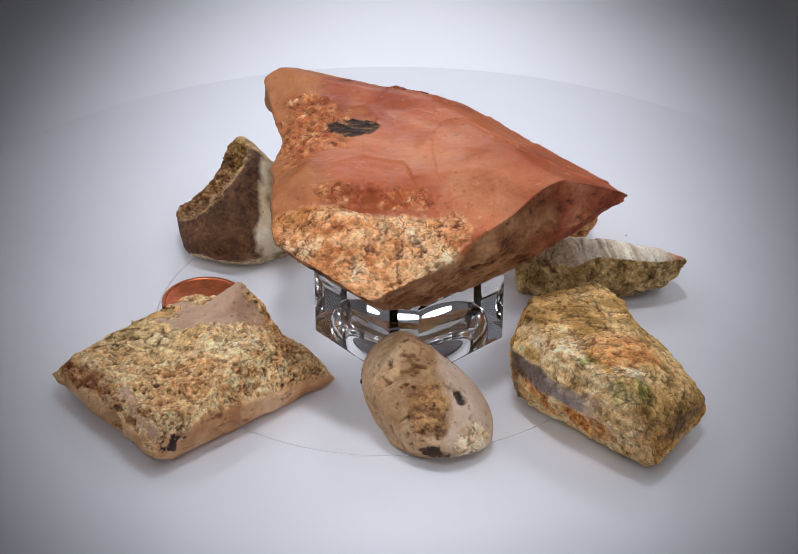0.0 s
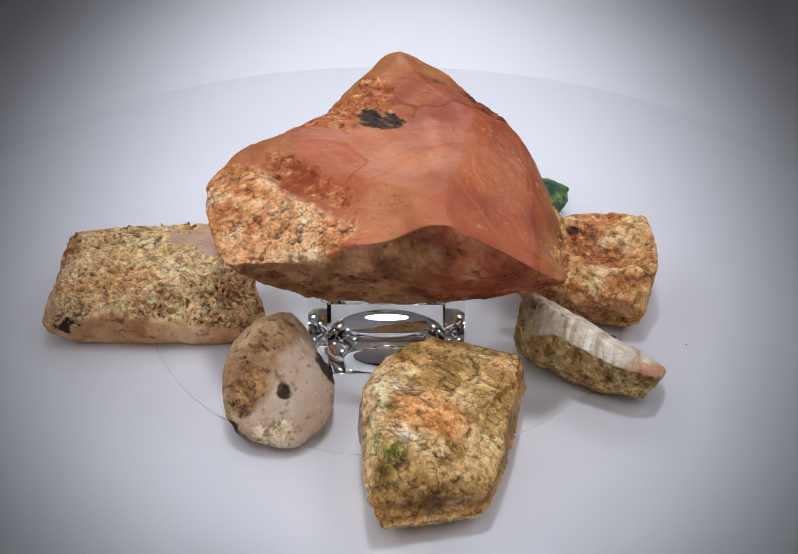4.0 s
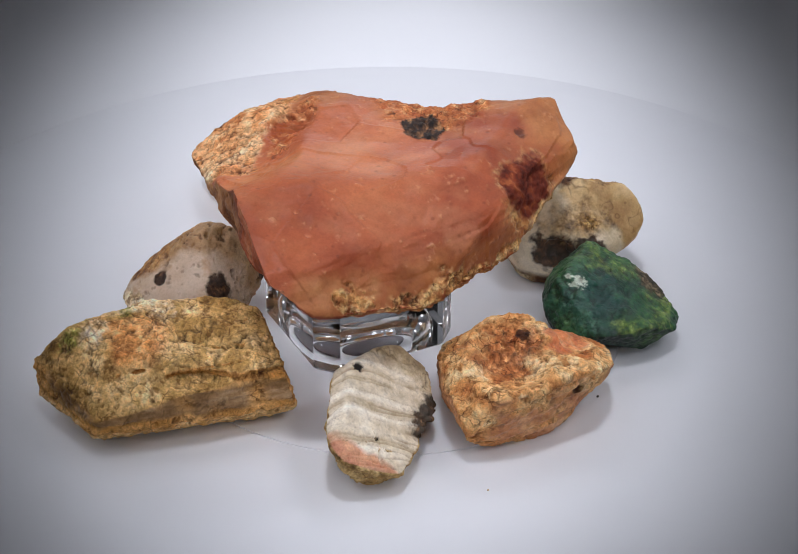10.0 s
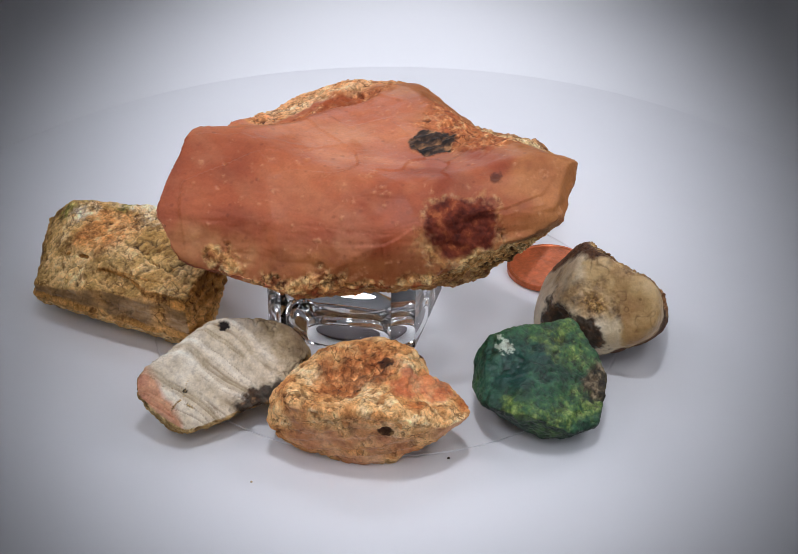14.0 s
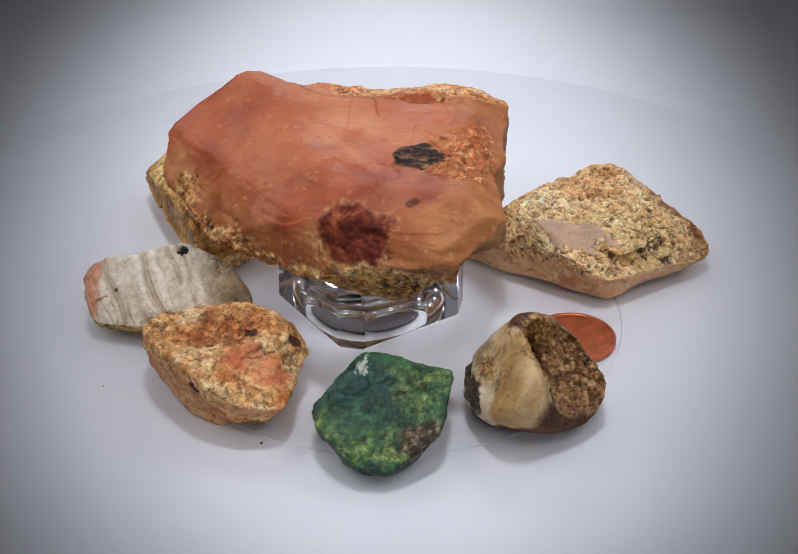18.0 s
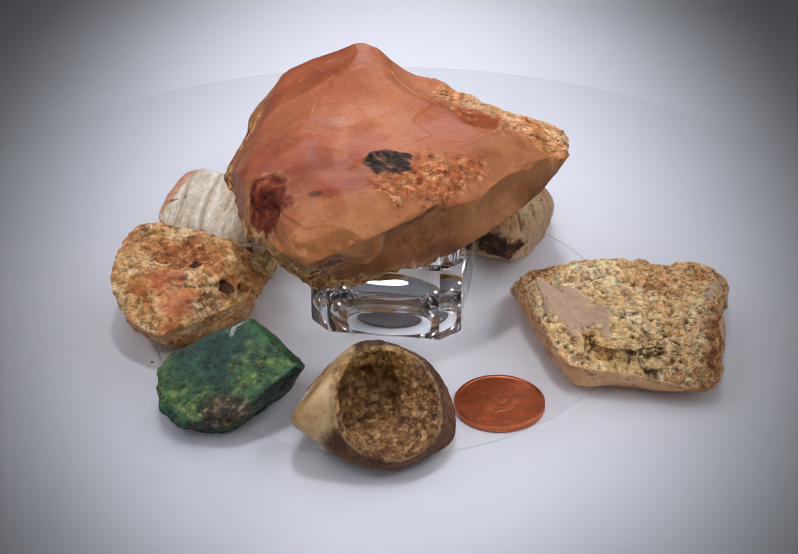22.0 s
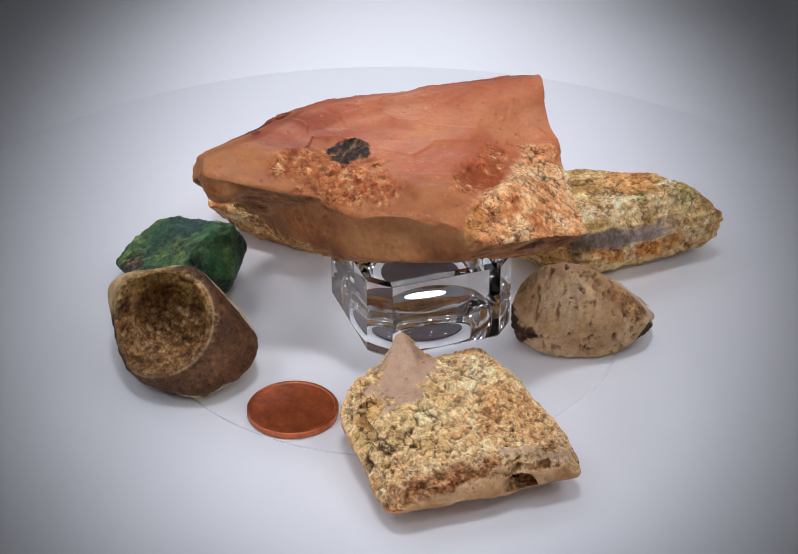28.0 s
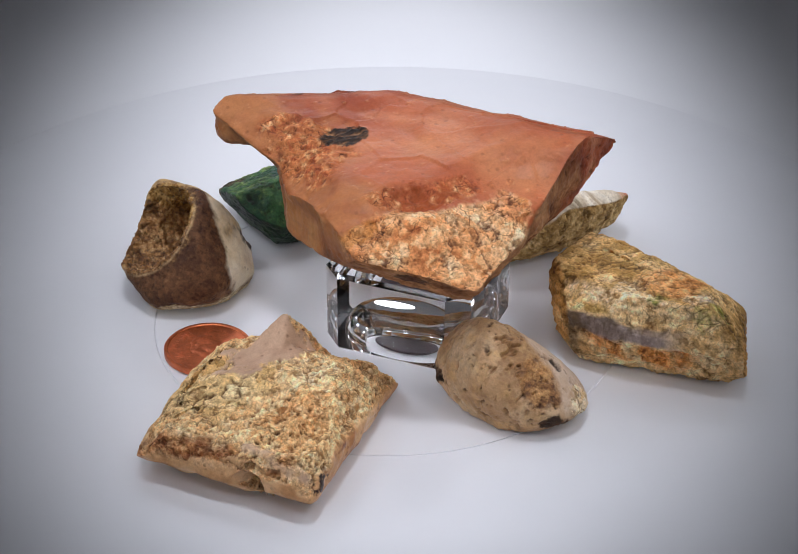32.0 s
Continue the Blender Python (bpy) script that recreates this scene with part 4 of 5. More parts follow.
        wall = lay(wall, 0.9 * rusty, ramp(fbm(p, 1.5, 4, 0.7, 23), [(-0.6, hue(130, 70, 24)), (0.0, hue(190, 124, 56)), (0.7, hue(222, 172, 104))]))
        grey = under(10.6 + 1.0 * fbm(p, 3, 4, 0.62, 24) - p[:, 2], 0.8) * under(p[:, 2] - 14.4 - 0.9 * fbm(p, 4, 3, 0.6, 3), 0.8) * under(p[:, 1] - 5, 2) * under(-15.5 + 2 * fbm(p, 5, 3, 0.6, 33) - p[:, 1], 3)
        agate = ramp(0.8 * fbm(p * np.array([1.6, 1.6, 0.6], np.float32), 3, 4, 0.66, 25) - 0.03 * (p[:, 0] + 10) * -1, [(-0.8, hue(76, 68, 66)), (-0.1, hue(126, 118, 118)), (0.5, hue(166, 156, 150)), (0.9, hue(214, 204, 184))])
        wall = lay(wall, 0.92 * grey, agate)
        tail = blob(p, (-21, 4, 9), (4, 5, 6), 0.4, 3, 7, 0.5)
        wall = lay(wall, 0.75 * tail, hue(92, 78, 56))
        col = lay(lay(band, face, wall), top, col)
        moss = np.maximum(np.maximum(blob(p, (3.4, -16.8, 18.2), (2.4, 2.4, 3), 0.7, 1.6, 0, 0.5), blob(p, (-7.2, -8.6, 19.4), (2.2, 1.9, 3), 0.7, 1.6, 2, 0.5)), 0.7 * blob(p, (-1.5, -18.5, 18), (2.4, 2.4, 3), 0.8, 1.6, 5, 0.5)) * under(0.2 - n[:, 2], 0.3)
        col = lay(col, 0.85 * moss * np.clip(0.75 + fbm(p, 1.2, 3, 0.7, 28), 0, 1), ramp(fbm(p, 1.0, 3, 0.7, 29), [(-0.5, hue(72, 84, 22)), (0.2, hue(132, 142, 58)), (0.8, hue(206, 206, 134))]))
        rift = np.clip(1.3 * crackline(flat, 5.5, 0.09, 2) + 1.1 * crackline(flat, 2.8, 0.10, 6), 0, 1)
        col = col * np.array((1.27, 1.14, 1.08))
        col = lay(col, np.clip(0.6 * line * (1 - 0.6 * grey * face) + 0.35 * rift * top + 0.2 * fine, 0, 0.9), hue(56, 38, 18))
        glassy = np.maximum(grey * face, np.maximum(smoke * east, umber) * (1 - top))
        rough, grain = 0.78 - 0.36 * glassy, 0.5 - 0.25 * glassy
        step = np.abs(((p[:, 2] / 2.3 + 0.5 * fbm(p, 9, 3)) % 1.0) - 0.5) * 2
        side = 1 - top
        r = 0.35 * fbm(p, 7, 4, 0.6) + side * (1 - 0.5 * glassy) * (0.5 * (step - 0.5) + 0.40 * fbm(p, 2, 3, 0.65)) + top * (0.25 * fbm(flat, 3, 4, 0.65, 3) + 0.25 * flaking(flat, 7.0, 4) + 0.25 * rift - 0.15) + 0.2 * line + 0.12 * fine
        areas = [("moss", "bright green mossy film", moss), ("white_patch", "chalky white patch", cream * top), ("orange_top", "orange-tan stained top", orange * top), ("grey_band", "blue-grey agate band", grey * face),
                 ("orange_band", "rusty orange band", rusty * face), ("brown_band", "dark brown translucent band", smoke * east), ("cream_side", "cream crumbly side", face), ("olive_top", "olive-green weathered top", top)]
        return r, col, rough, grain, areas

    stone("layered_stone", (47, -37, 0), shape, surface, (-24.0, -28.0, -2.0), (20.0, 31.0, 22.0), 0.27, M_SKIN_LAYERED, "body",
          "blocky layered ochre stone with green moss and a grey band")


def build_banded_stone():
    cuts = [(0.098, 0.602, 0.792, 11.35), (0.153, -0.982, -0.115, 5.78), (-0.883, -0.469, -0.031, 17.40),
            (0.727, 0.235, -0.645, 7.99), (-0.009, 0.575, -0.818, 2.17), (-0.385, -0.615, 0.689, 17.59),
            (0.182, -0.679, -0.712, 0.63), (-0.504, 0.791, -0.346, 12.45), (0.278, -0.417, 0.865, 15.92),
            (-0.448, -0.889, -0.094, 10.54), (0.640, -0.703, -0.312, 8.14), (-0.034, -0.536, -0.844, 0.28),
            (0.311, 0.461, 0.831, 13.46), (-0.686, -0.577, 0.443, 18.22), (-0.651, 0.536, 0.538, 21.36),
            (-0.024, -0.821, -0.570, 2.34), (0.297, -0.900, -0.319, 4.33), (0.919, 0.093, -0.384, 11.69),
            (0.264, -0.544, -0.797, 0.87), (0, 0, -1, 0)]

    def rib(p):
        x = 0.86 * p[:, 0] + 0.5 * p[:, 1] + 0.7 * fbm(p, 6, 2)
        return value_noise(np.stack([x / 1.6, x * 0 + 0.5, x * 0 + 0.5], 1)) + 0.6 * value_noise(np.stack([x / 0.8, x * 0 + 7.5, x * 0 + 0.5], 1))

    def shape(p):
        d = dent(cut(cuts, p, 0.45) - 0.15, p, (2, 9, 15), (9, 6, 3.6), 0.6)
        d = groove(d, p, ((7.2, 3.4, 10.8), (8.0, 4.3, 10.2), (12.3, 6.4, 7.9)), 0.22, 1.5)
        return groove(d, p, ((13.6, -4.5, 12.2), (11.0, 1, 11), (7.5, 9.0, 6.8)), 0.25, 1.5)

    def surface(p, n):
        up = under(0.42 - n[:, 2], 0.2)
        x = 0.86 * p[:, 0] + 0.5 * p[:, 1] + 0.7 * fbm(p, 6, 2)
        ribs = rib(p)
        sheet = value_noise(np.stack([x / 1.9, x * 0 + 3.5, 0.04 * p[:, 1]], 1)) + 0.5 * value_noise(np.stack([x / 0.9, x * 0 + 1.5, 0.1 * p[:, 1]], 1))
        col = ramp(0.8 * sheet + 0.35 * fbm(p, 2, 4, 0.66, 1), [(-0.9, hue(160, 136, 104)), (-0.3, hue(200, 182, 152)), (0.2, hue(220, 206, 182)), (0.8, hue(238, 230, 214))])
        thin = np.clip(np.clip(1 - np.abs(sheet + 0.25) / 0.10, 0, 1) + np.clip(1 - np.abs(sheet - 0.3) / 0.05, 0, 1), 0, 1) * np.clip(0.6 + fbm(p, 6, 3, 0.6, 3) + 0.04 * p[:, 0], 0, 1)
        col = lay(col, 0.6 * thin, hue(126, 92, 58))
        peach = under(12.0 + 1.0 * fbm(p, 4, 3) - p[:, 0], 1.6) * np.clip(0.8 + 0.8 * sheet, 0.25, 1)
        col = lay(col, 0.85 * peach, ramp(fbm(p, 2, 4, 0.66, 5), [(-0.6, hue(178, 96, 58)), (0.6, hue(220, 156, 112))]))
        heel = under(p[:, 0] + 11.5 + 2 * fbm(p, 4, 3), 3)
        line, tag, dome = crust(p, 2.2, 8, 0.5, 0.14)
        col = lay(col, 0.7 * heel, ramp(0.7 * fbm(p, 2, 4, 0.68, 7), [(-0.7, hue(104, 78, 46)), (0.0, hue(172, 148, 108)), (0.7, hue(214, 198, 164))]))
        side = ramp(0.8 * fbm(p, 2.2, 5, 0.68, 9), [(-0.7, hue(98, 72, 38)), (-0.1, hue(166, 132, 78)), (0.4, hue(206, 176, 120)), (0.9, hue(232, 212, 168))])
        col = lay(side, up, col)
        col = lay(col, 0.7 * line * np.clip(1 - 0.7 * up * (1 - heel), 0, 1), hue(54, 34, 18))
        mark = np.maximum(blob(p, (-5.4, -2.8, 17), (1.1, 1.5, 2), 0.9, 1.2), blob(p, (8.2, 4.2, 10.4), (0.4, 0.3, 1), 0.9, 1.0, 3)) * up
        # dark brown along the north edge and low at the peach end
        dark = np.maximum(blob(p, (-7, 10.6, 5.4), (8, 2.8, 3.4), 0.45, 2, 0, 0.3), blob(p, (15, -2, 1.5), (3.5, 4, 1.4), 0.5, 2, 4, 0.3))
        dark_brown = ramp(fbm(p, 1.2, 4, 0.68, 11), [(-0.4, hue(30, 20, 15)), (0.4, hue(66, 44, 30)), (0.9, hue(140, 104, 68))])
        col = lay(lay(col, 0.92 * dark, dark_brown), mark, hue(28, 22, 18))
        rough, grain = np.full(len(p), 0.7), 0.24 + 0.24 * (1 - up)
        r = 0.25 * fbm(p, 6, 3) + up * (0.32 * ribs + 0.45 * thin + 0.12 * fbm(p, 1.4, 3)) + (1 - up) * 0.55 * fbm(p, 2.5, 4, 0.6, 3) + (0.5 * line - 0.2 * dome) * np.maximum(1 - up, heel) + 0.5 * mark + dark * 0.5 * fbm(p, 1.6, 3, 0.65)
        areas = [("black_mark", "small black marks", mark), ("dark_edge", "dark brown pitted edge", dark), ("orange_end", "peach-orange end", peach * up), ("rough_side", "rough tan side", 1 - up)]
        return r, col, rough, grain, areas

    stone("banded_stone", (50, 8, 0), shape, surface, (-24.0, -11.0, -2.0), (19.0, 14.0, 20.0), 0.25, M_SKIN_BANDED, "banded_face",
          "white and grey banded stone with a peach-orange end")


def build_crusted_stone():
    cuts = [(0.069, 0.030, 0.997, 16.57), (0.360, 0.817, -0.450, 4.81), (0.031, -0.999, -0.017, 19.47),
            (-0.841, 0.060, -0.538, 10.56), (0.933, 0.352, -0.073, 10.94), (-0.436, 0.282, 0.855, 19.85),
            (0.568, -0.771, -0.287, 14.59), (-0.689, -0.367, 0.625, 22.72), (0.691, 0.674, -0.260, 5.08),
            (0.232, -0.582, 0.779, 20.46), (0.004, -0.778, -0.629, 10.76), (-0.179, 0.808, -0.561, 8.43),
            (0.298, -0.528, -0.795, 6.41), (-0.232, -0.615, 0.753, 22.11), (-0.292, 0.468, 0.834, 19.36),
            (-0.820, -0.448, -0.355, 16.49), (-0.163, 0.597, -0.785, 4.69), (0.380, -0.924, 0.039, 18.03),
            (0.652, 0.424, -0.629, 3.75), (0.856, -0.305, 0.417, 20.72), (0, 0, -1, 0)]
    flakes = [((-0.798, 0.432, 0.420, 17.77), (-0.612, -0.129, 0.780, 19.40)),
               ((-0.568, 0.696, 0.439, 15.18), (-0.596, 0.063, 0.801, 19.60))]

    def shape(p):
        d = notch(cut(cuts, p, 0.4), flakes, p, 0.8) - 0.1
        d = dent(d, p, (2, -4, 19.5), (10, 8.5, 6.0), 2.5)
        d = dent(d, p, (-6, 9, 19), (4, 7, 4.5), 1.0)
        d = dent(d, p, (-12, 8, 16), (5, 5, 4), 1.0)
        d = dent(d, p, (-18.5, -5, 15.0), (2.6, 2.2, 2.0), 0.5)
        d = dent(d, p, (-7.6, -3.3, 17.8), (1.6, 1.4, 1.4), 0.4)
        d = dent(d, p, (1.6, 10.4, 11.2), (1.5, 1.3, 1.2), 0.4)
        return dent(d, p, (-17.5, -10, 11.5), (2.5, 2.0, 1.6), 0.5)

    def surface(p, n):
        w = p[:, 2] / 3.0 + 0.35 * p[:, 0] / 3 + 0.6 * fbm(p, 8, 3)
        step = np.abs((w % 1.0) - 0.5) * 2
        line, tag, dome = crust(p * np.array([0.8, 1, 1.2], np.float32), 3.4, 9, 0.6, 0.13, 0.4)
        fine, tag2, dome2 = crust(p, 1.3, 10, 0.5, 0.22, 0.4)
        low = under(n[:, 2] - 0.15, 0.4) * np.clip(0.6 + 1.5 * fbm(p, 7, 4, 0.6, 5), 0, 1)
        col = ramp(0.7 * fbm(p, 4, 5, 0.66, 1) + 0.3 * tag, [(-0.8, hue(168, 96, 48)), (-0.25, hue(212, 152, 92)), (0.2, hue(232, 188, 130)), (0.8, hue(246, 222, 178))])
        col = lay(col, 0.6 * np.clip(1.7 * fbm(p, 6, 4, 0.62, 3) - 0.2, 0, 1), hue(196, 112, 56))
        pink = ramp(0.8 * fbm(p * np.array([0.7, 0.7, 1.6], np.float32), 4, 4, 0.64, 7), [(-0.7, hue(142, 82, 52)), (0.0, hue(188, 126, 88)), (0.7, hue(220, 174, 134))])
        col = lay(col, 0.85 * low, pink)
        window = np.maximum(blob(p, (-9.5, 4.8, 16), (4.6, 4, 3.5), 0.6, 3, 0, 0.5), blob(p, (-13, 5.5, 12.5), (4.5, 4, 3.5), 0.6, 3, 2, 0.5))
        col = lay(col, 0.8 * window, ramp(fbm(p, 3, 4, 0.64, 9), [(-0.6, hue(176, 78, 44)), (0.2, hue(208, 118, 72)), (0.8, hue(228, 166, 116))]))
        pocket = blob(p * [1, 1, 0.6], (-1.5, -6.2, 8.2), (8.0, 7.0, 5.0), 0.8, 3.5, 0, 0.7) * under(7.5 - p[:, 2], 2)
        fibre = fbm(p * np.array([1.4, 1.4, 0.45], np.float32), 1.8, 4, 0.68, 11)
        col = lay(col, 0.8 * pocket, ramp(fibre + 0.2 * fbm(p, 5, 2), [(-0.7, hue(88, 36, 14)), (-0.1, hue(146, 74, 34)), (0.35, hue(188, 112, 62)), (0.9, hue(228, 172, 114))]))
        col = lay(col, np.clip(0.5 * line + 0.25 * fine * (1 - low), 0, 0.9), hue(76, 36, 16))
        hole = np.zeros(len(p))
        for c, r0 in (((-17.0, -5.4, 14.0), (2.0, 1.6, 1.6)), ((-16.4, -9.4, 11.8), (2.0, 1.6, 1.3)), ((-7.6, -3.3, 17.0), (1.6, 1.4, 1.4)), ((1.6, 9.9, 11.1), (1.6, 1.4, 1.1))):
            hole = np.maximum(hole, blob(p, c, r0, 0.35, 1.4))
        col = lay(col, 0.9 * hole, hue(48, 22, 14))
        rough = 0.78 - 0.3 * np.maximum(low, window)
        grain = 0.46 - 0.2 * np.maximum(low, window)
        r = 0.75 * fbm(p, 6.5, 5, 0.64) + 0.4 * (step - 0.5) + 0.6 * flaking(p * np.array([0.8, 0.8, 1.3], np.float32), 6.0, 3) + 0.35 * line * (1 - 0.5 * low) + 0.12 * fine + pocket * 0.8 * fibre - 0.3
        areas = [("hole", "dark pocket", hole), ("rust_pocket", "fibrous rust-brown pocket", pocket), ("red_window", "reddish translucent window", window), ("pink_side", "pinkish translucent side", low)]
        return r, col, rough, grain, areas

    stone("crusted_stone", (32, 38, 0), shape, surface, (-23.0, -22.0, -2.0), (18.0, 18.0, 20.0), 0.25, M_SKIN_CRUSTED, "crust",
          "craggy orange-tan stone with a rust-brown pocket")


def build_green_stone():
    cuts = [(-0.086, 0.409, 0.908, 12.29), (0.124, -0.942, 0.311, 14.78), (0.790, 0.286, -0.542, 7.93),
            (-0.784, -0.110, -0.610, 3.31), (0.801, -0.460, 0.383, 15.03), (0.139, 0.588, -0.797, 5.65),
            (0.577, -0.031, -0.816, 2.51), (-0.169, -0.739, 0.653, 16.27), (0.213, -0.904, -0.372, 8.60),
            (0.577, 0.094, 0.811, 15.45), (-0.700, 0.516, -0.493, 7.45), (0.704, 0.552, -0.447, 9.60),
            (-0.938, -0.040, -0.344, 7.03), (-0.641, -0.644, -0.417, 8.37), (-0.096, 0.658, 0.747, 14.18),
            (-0.192, -0.520, -0.832, 3.80), (-0.805, -0.167, -0.570, 3.84), (0.522, -0.240, -0.818, 3.15),
            (-0.382, 0.493, -0.782, 5.04), (0, 0, -1, 0)]

    def shape(p):
        d = cut(cuts, p, 0.4) - 0.55
        d = smax(d, -p[:, 2], 0.3)
        return dent(d, p, (9, 2, 20), (8, 8, 8), 1.0)

    def surface(p, n):
        f = fbm(p, 7, 5, 0.64, 1)
        line, tag, dome = crust(p, 2.6, 11, 0.5, 0.15, 0.4)
        grit = fbm(p, 1.2, 4, 0.7, 3)
        col = ramp(0.7 * f + 0.4 * grit, [(-0.8, hue(22, 52, 40)), (-0.2, hue(38, 82, 54)), (0.25, hue(62, 108, 62)), (0.8, hue(118, 150, 88))])
        teal = blob(p, (9, -1, 13), (9, 8, 7), 0.5, 5, 2, 0.8)
        col = lay(col, 0.7 * teal, ramp(0.5 * f + 0.5 * grit, [(-0.7, hue(12, 44, 46)), (0.0, hue(24, 72, 66)), (0.8, hue(74, 122, 100))]))
        lime = np.maximum(np.maximum(blob(p, (7.5, 12.6, 8), (6.5, 3.4, 4), 0.6, 3, 0, 0.6), blob(p, (-2.5, 11.5, 8.2), (5, 3.6, 3), 0.6, 3, 3, 0.6)), np.maximum(blob(p, (-6.5, -1.5, 13), (5.5, 6, 4), 0.6, 3, 5, 0.7), blob(p, (12, 8, 9), (3, 4, 3), 0.6, 3, 7, 0.6)))
        col = lay(col, 0.75 * lime * np.clip(0.6 + 0.9 * grit + 0.3 * tag, 0, 1), ramp(grit, [(-0.6, hue(62, 88, 28)), (0.1, hue(112, 138, 56)), (0.8, hue(176, 190, 108))]))
        # steep and downward faces go towards near-black green
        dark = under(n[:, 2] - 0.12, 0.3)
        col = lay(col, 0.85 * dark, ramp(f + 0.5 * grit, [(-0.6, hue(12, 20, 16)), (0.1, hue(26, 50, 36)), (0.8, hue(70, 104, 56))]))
        col = lay(col, np.clip(0.6 * line + np.clip(1.7 * fbm(p, 2.0, 4, 0.66, 9) - 0.7, 0, 1), 0, 0.85), hue(14, 26, 18))
        brown = blob(p, (-8.4, 9.2, 7.4), (5.0, 5.0, 4.6), 0.4, 2.5, 0, 0.35)
        col = lay(col, 0.92 * brown, ramp(fbm(p, 1.5, 4, 0.7, 11), [(-0.6, hue(34, 26, 18)), (0.0, hue(84, 68, 50)), (0.7, hue(168, 148, 118))]))
        fleck = np.maximum(blob(p, (5.2, -5.2, 15.8), (0.8, 2.0, 2), 1.1, 1.0), 0.8 * blob(p, (7.0, -5.8, 14.8), (0.5, 1.5, 2), 1.1, 1.0, 4)) * under(0.3 - n[:, 2], 0.2)
        col = lay(col, 0.85 * fleck, hue(216, 226, 206))
        col = shade(col, np.full(len(p), 0.82))
        rough, grain = 0.42 + 0.35 * brown + 0.1 * lime, np.full(len(p), 0.45)
        r = 0.4 * fbm(p, 6, 4, 0.6) + 0.3 * fbm(p, 1.8, 3, 0.62) + 0.3 * ridged(p, 6, 3, 3) + 0.55 * flaking(p, 7.0, 6) + 0.2 * line - 0.3
        areas = [("brown_patch", "grey-brown crusty patch", brown), ("white_fleck", "white fleck", fleck), ("yellow_edge", "yellow-green edge", lime), ("dark_side", "steep and downward green faces, near-black", dark)]
        return r, col, rough, grain, areas

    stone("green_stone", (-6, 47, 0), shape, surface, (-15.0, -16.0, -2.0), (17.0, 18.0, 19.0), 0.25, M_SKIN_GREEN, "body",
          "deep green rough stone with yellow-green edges")


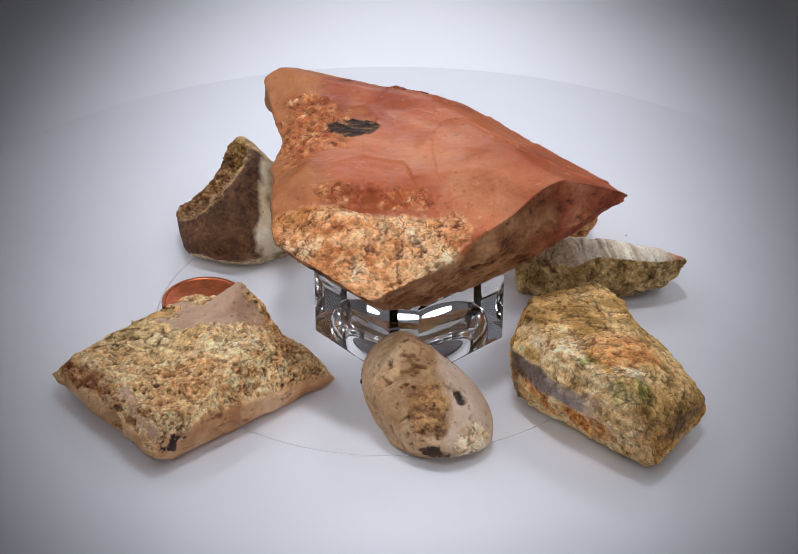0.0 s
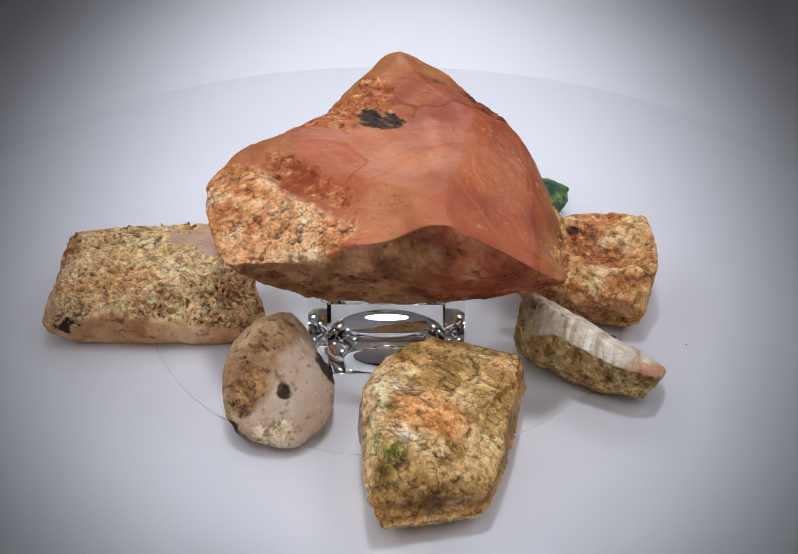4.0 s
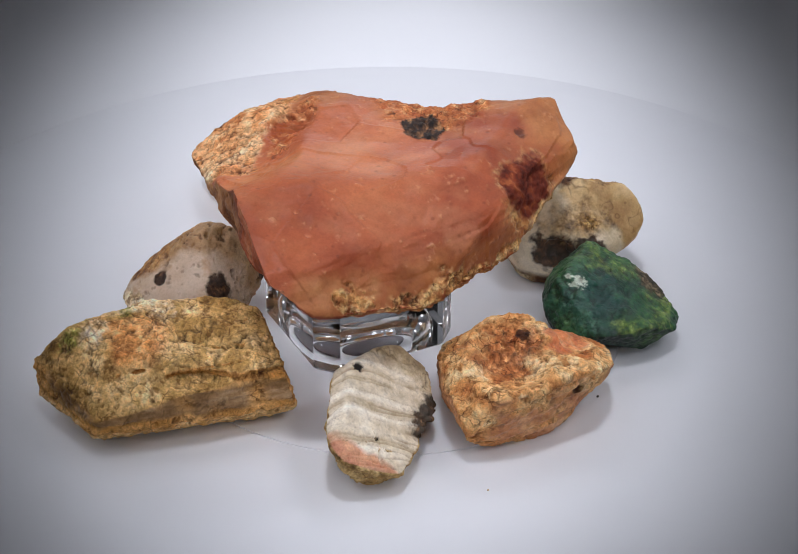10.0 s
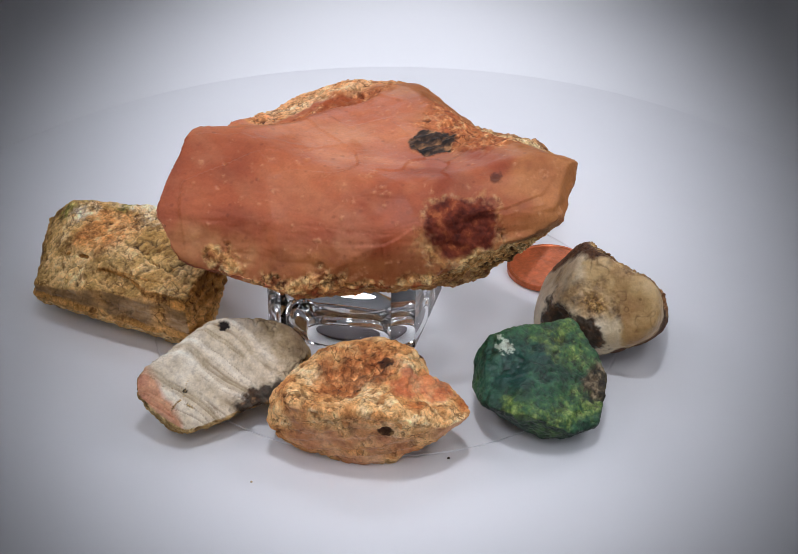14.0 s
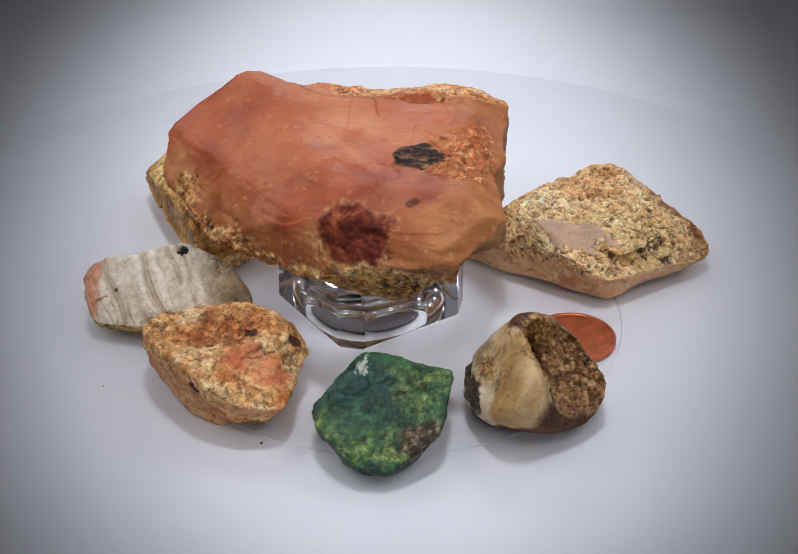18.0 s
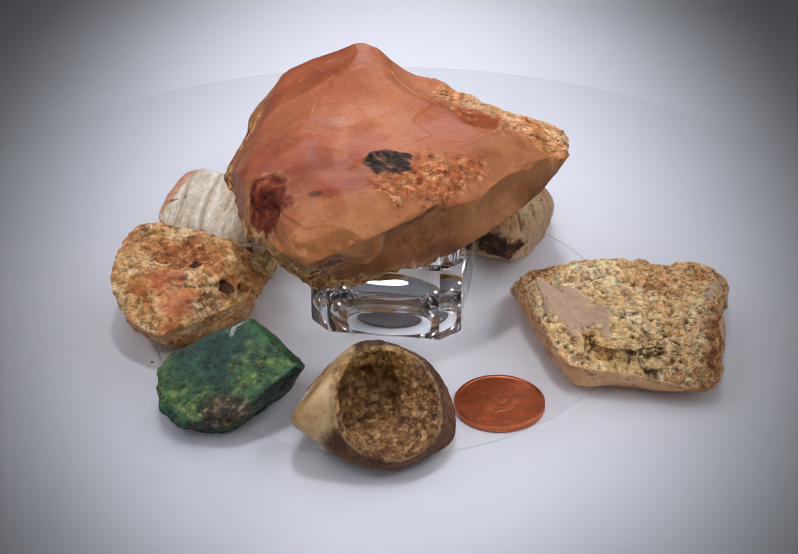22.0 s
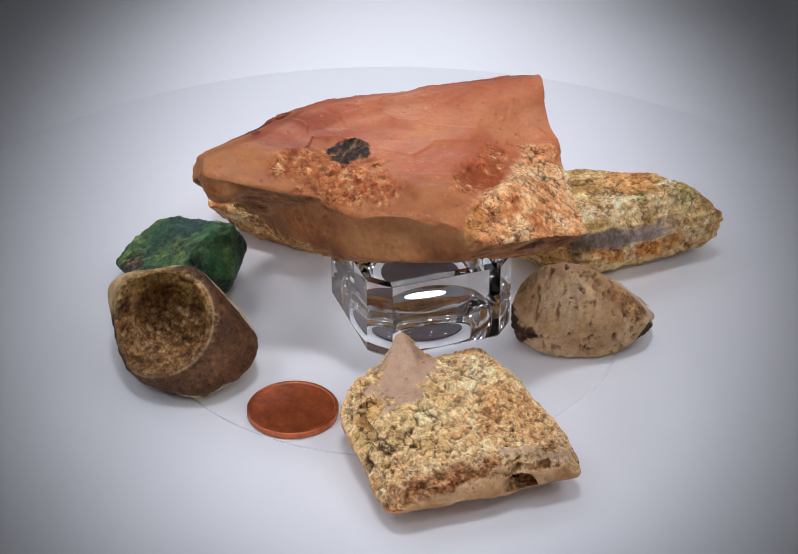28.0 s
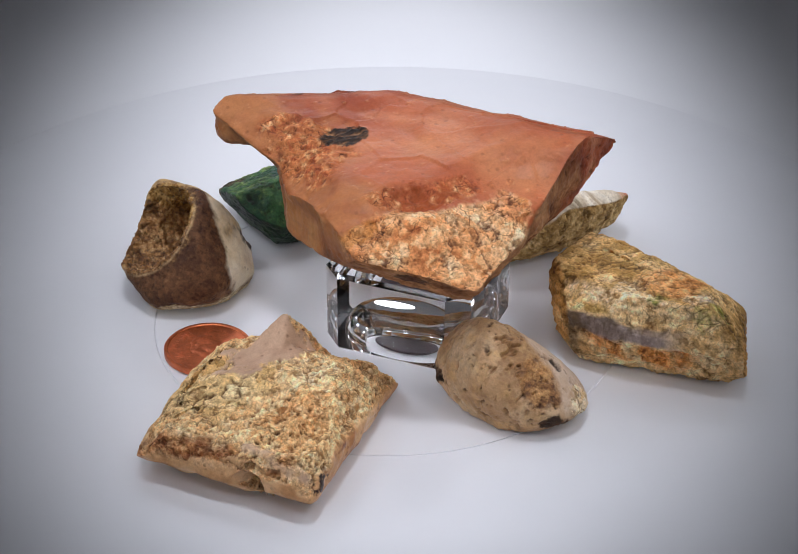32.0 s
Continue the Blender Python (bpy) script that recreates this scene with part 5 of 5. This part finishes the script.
def build_hollow_stone():
    cuts = [(-0.588, -0.036, 0.808, 16.68), (0.911, -0.114, 0.397, 15.71), (-0.356, 0.862, -0.360, 13.38),
            (-0.304, -0.907, 0.291, 14.56), (0.698, 0.381, 0.606, 18.34), (0.646, -0.585, 0.491, 14.37),
            (-0.920, 0.054, -0.389, 11.30), (0.853, 0.448, -0.266, 12.17), (0.423, -0.785, -0.452, 7.71),
            (0.059, 0.715, -0.696, 7.36), (-0.689, 0.688, 0.229, 17.88), (-0.198, -0.684, -0.702, 5.44),
            (-0.769, -0.473, 0.430, 15.02), (-0.374, 0.473, -0.798, 6.16), (0.210, -0.789, 0.577, 15.82),
            (0.982, -0.095, -0.161, 12.46), (-0.794, 0.492, 0.356, 17.61), (-0.724, 0.005, -0.689, 7.42),
            (0.656, -0.502, 0.563, 15.13), (0.191, 0.548, -0.814, 5.26), (0, 0, -1, 0)]
    axis = np.array((-0.60, -0.02, 0.80), np.float32)
    mid = np.array((-6.8, 5.4, 14.6), np.float32)

    def bowl(p):
        return smin(ball(p, mid + 2.2 * axis, (10.8, 11.0, 10.8)), ball(p, (1.8, 5.5, 11.8), (8.0, 9.0, 6.5)), 1.0)

    def shape(p):
        d = cut(cuts, p, 1.1) - 0.8
        d = smax(d, -p[:, 2], 0.4)
        d = smax(d, -bowl(p), 0.5)
        return dent(d, p, (14.5, 4.5, 10), (3.5, 4.5, 4.5), 0.6)

    def surface(p, n):
        b = bowl(p)
        grit = fbm(p, 1.0, 3, 0.7, 1)
        line, tag, dome = crust(p, 1.1, 12, 0.6, 0.24, 0.4)
        col = ramp(0.6 * fbm(p, 6, 4, 0.62, 3) + 0.35 * grit, [(-0.8, hue(50, 28, 18)), (-0.1, hue(86, 55, 34)), (0.4, hue(116, 79, 50)), (0.9, hue(150, 110, 74))])
        milk = under(4.4 + 0.10 * p[:, 1] * (p[:, 1] > 0) + 1.3 * fbm(p, 5, 4, 0.6) - p[:, 0], 1.2) * under(0.05 - n[:, 0], 0.2) * under(3.0 - p[:, 2], 1.5)
        col = lay(col, milk, ramp(fbm(p, 8, 4, 0.6, 5), [(-0.6, hue(204, 182, 144)), (0.6, hue(230, 218, 194))]))
        honey = under(8.0 + 1.5 * fbm(p, 6, 4, 0.6) - p[:, 1] - 0.9 * p[:, 0], 1.5) * under(p[:, 0] - 6.8 - 1.0 * fbm(p, 4, 4, 0.6), 1.0) * under(6 - p[:, 2] + fbm(p, 3, 3), 1.5) * under(-3.5 - p[:, 0] - 0.45 * (p[:, 2] - 12), 2.5)
        fudge = ramp(fbm(p, 6, 4, 0.6, 7), [(-0.6, hue(164, 124, 74)), (0.0, hue(188, 152, 100)), (0.7, hue(208, 178, 130))])
        fudge = lay(fudge, 0.7 * crackline(p, 3.4, 0.10, 2), hue(96, 62, 28))
        col = lay(col, honey, fudge)
        crest = under(b - 1.9 - 0.9 * fbm(p, 3, 4), 1.0) * under(13 + fbm(p, 3, 3) - p[:, 2], 2)
        col = lay(col, 0.8 * crest, ramp(grit + 0.3 * tag, [(-0.6, hue(80, 52, 26)), (0.0, hue(140, 104, 60)), (0.7, hue(184, 150, 100))]))
        rim = np.clip(1 - np.abs(b - 1.2) / 0.5, 0, 1) * np.clip(0.7 + fbm(p, 4, 3, 0.6, 9), 0, 1)
        col = lay(col, 0.7 * rim, hue(198, 166, 122))
        cream = under(p[:, 2] - 2.6 - 1.6 * fbm(p, 4, 4, 0.6), 1.0) * under(p[:, 1] + 2, 3)
        col = lay(col, 0.85 * cream, lay(ramp(tag, [(-1, hue(188, 160, 112)), (1, hue(232, 216, 178))]), 0.6 * line, hue(84, 56, 32)))
        dark = np.maximum(blob(p, (12.5, 4.0, 8.6), (4.5, 6.0, 4.6), 0.45, 2, 0, 0.3), blob(p, (11.5, 11.5, 8.5), (4, 4.5, 5), 0.45, 2, 3, 0.3))
        col = lay(col, 0.95 * dark, ramp(fbm(p, 1.4, 4, 0.7, 11), [(-0.5, hue(26, 16, 11)), (0.2, hue(58, 36, 24)), (0.9, hue(120, 82, 52))]))
        lining = under(b - 1.0 - 0.2 * fbm(p, 3, 3), 0.4)
        sugar = ramp(0.5 * grit + 0.4 * tag, [(-0.8, hue(88, 54, 26)), (-0.2, hue(142, 98, 54)), (0.3, hue(182, 140, 90)), (0.9, hue(224, 192, 146))])
        yellow = under(14.5 + 1.8 * fbm(p, 3, 3) - p[:, 2] - 0.45 * p[:, 0], 3) * under(-4 - p[:, 1], 2)
        sugar = lay(sugar, 0.6 * yellow, ramp(grit + 0.3 * tag, [(-0.6, hue(104, 70, 22)), (0.0, hue(168, 126, 52)), (0.7, hue(212, 178, 106))]))
        sugar = lay(sugar, 0.75 * line, hue(58, 32, 15))
        col = lay(col, lining, sugar)
        rough = 0.74 - 0.34 * np.maximum(milk, honey) * (1 - lining) - 0.25 * lining
        grain = 0.42 - 0.26 * np.maximum(milk, honey) * (1 - lining)
        near = np.clip(1 - np.abs(b) / 2.2, 0, 1)
        r = 0.28 * fbm(p, 6, 3) + near * (0.55 * grit + 0.35 * line - 0.35 * dome + 0.2) + (1 - near) * 0.14 * fbm(p, 1.6, 3) + dark * 0.45 * fbm(p, 1.7, 3, 0.65)
        areas = [("yellow_lining", "honey-yellow crystal lining", yellow * lining), ("crystal_lining", "sparkling brown crystal lining", lining), ("dark_patch", "black-brown crumbly patch", dark),
                 ("rim", "thin pale rim", rim), ("lip_crust", "crumbly brown edge of the bowl", crest), ("lip", "smooth honey-tan translucent lip", honey), ("milky_side", "milky translucent side", milk), ("chalky_base", "chalky cream base", cream)]
        return r, col, rough, grain, areas

    stone("hollow_stone", (-34, 30, 0), shape, surface, (-18.0, -16.0, -2.0), (16.0, 24.0, 26.0), 0.25, M_SKIN_HOLLOW, "rind",
          "hollow brown geode stone with a crystal-lined bowl")


def build_crumbs():
    """Specks of stone that lie loose on the disc."""
    for x, y, r, m, seed in ((19.5, 50.3, 0.32, M_SPECK_DARK, 1), (56.3, 34.5, 0.22, M_SPECK_PALE, 2)):
        rnd = random.Random(seed)
        bm = bmesh.new()
        bmesh.ops.create_icosphere(bm, subdivisions=2, radius=0.001 * r)
        for v in bm.verts:
            v.co *= rnd.uniform(0.7, 1.25)
            v.co.z = max(0.7 * v.co.z + 0.0004 * r, 0.0)
        ob = part("crumb", bm, m)
        tagged(ob, "tiny dark stone crumb lying on the turntable" if seed == 1 else "tiny pale stone crumb lying on the turntable", "crumb")
        TURNING.append((ob, pose(x * 0.001, y * 0.001, 0.0001)))


def motions():
    for ob, m in TURNING:
        walk(ob, [(k * 0.5, Matrix.Rotation(radians(-OMEGA * k * 0.5), 4, "Z") @ m) for k in range(65)])


build_setting()
build_block()
build_penny()
build_big_stone()
build_flat_stone()
build_pebble()
build_layered_stone()
build_banded_stone()
build_crusted_stone()
build_green_stone()
build_hollow_stone()
build_crumbs()
motions()
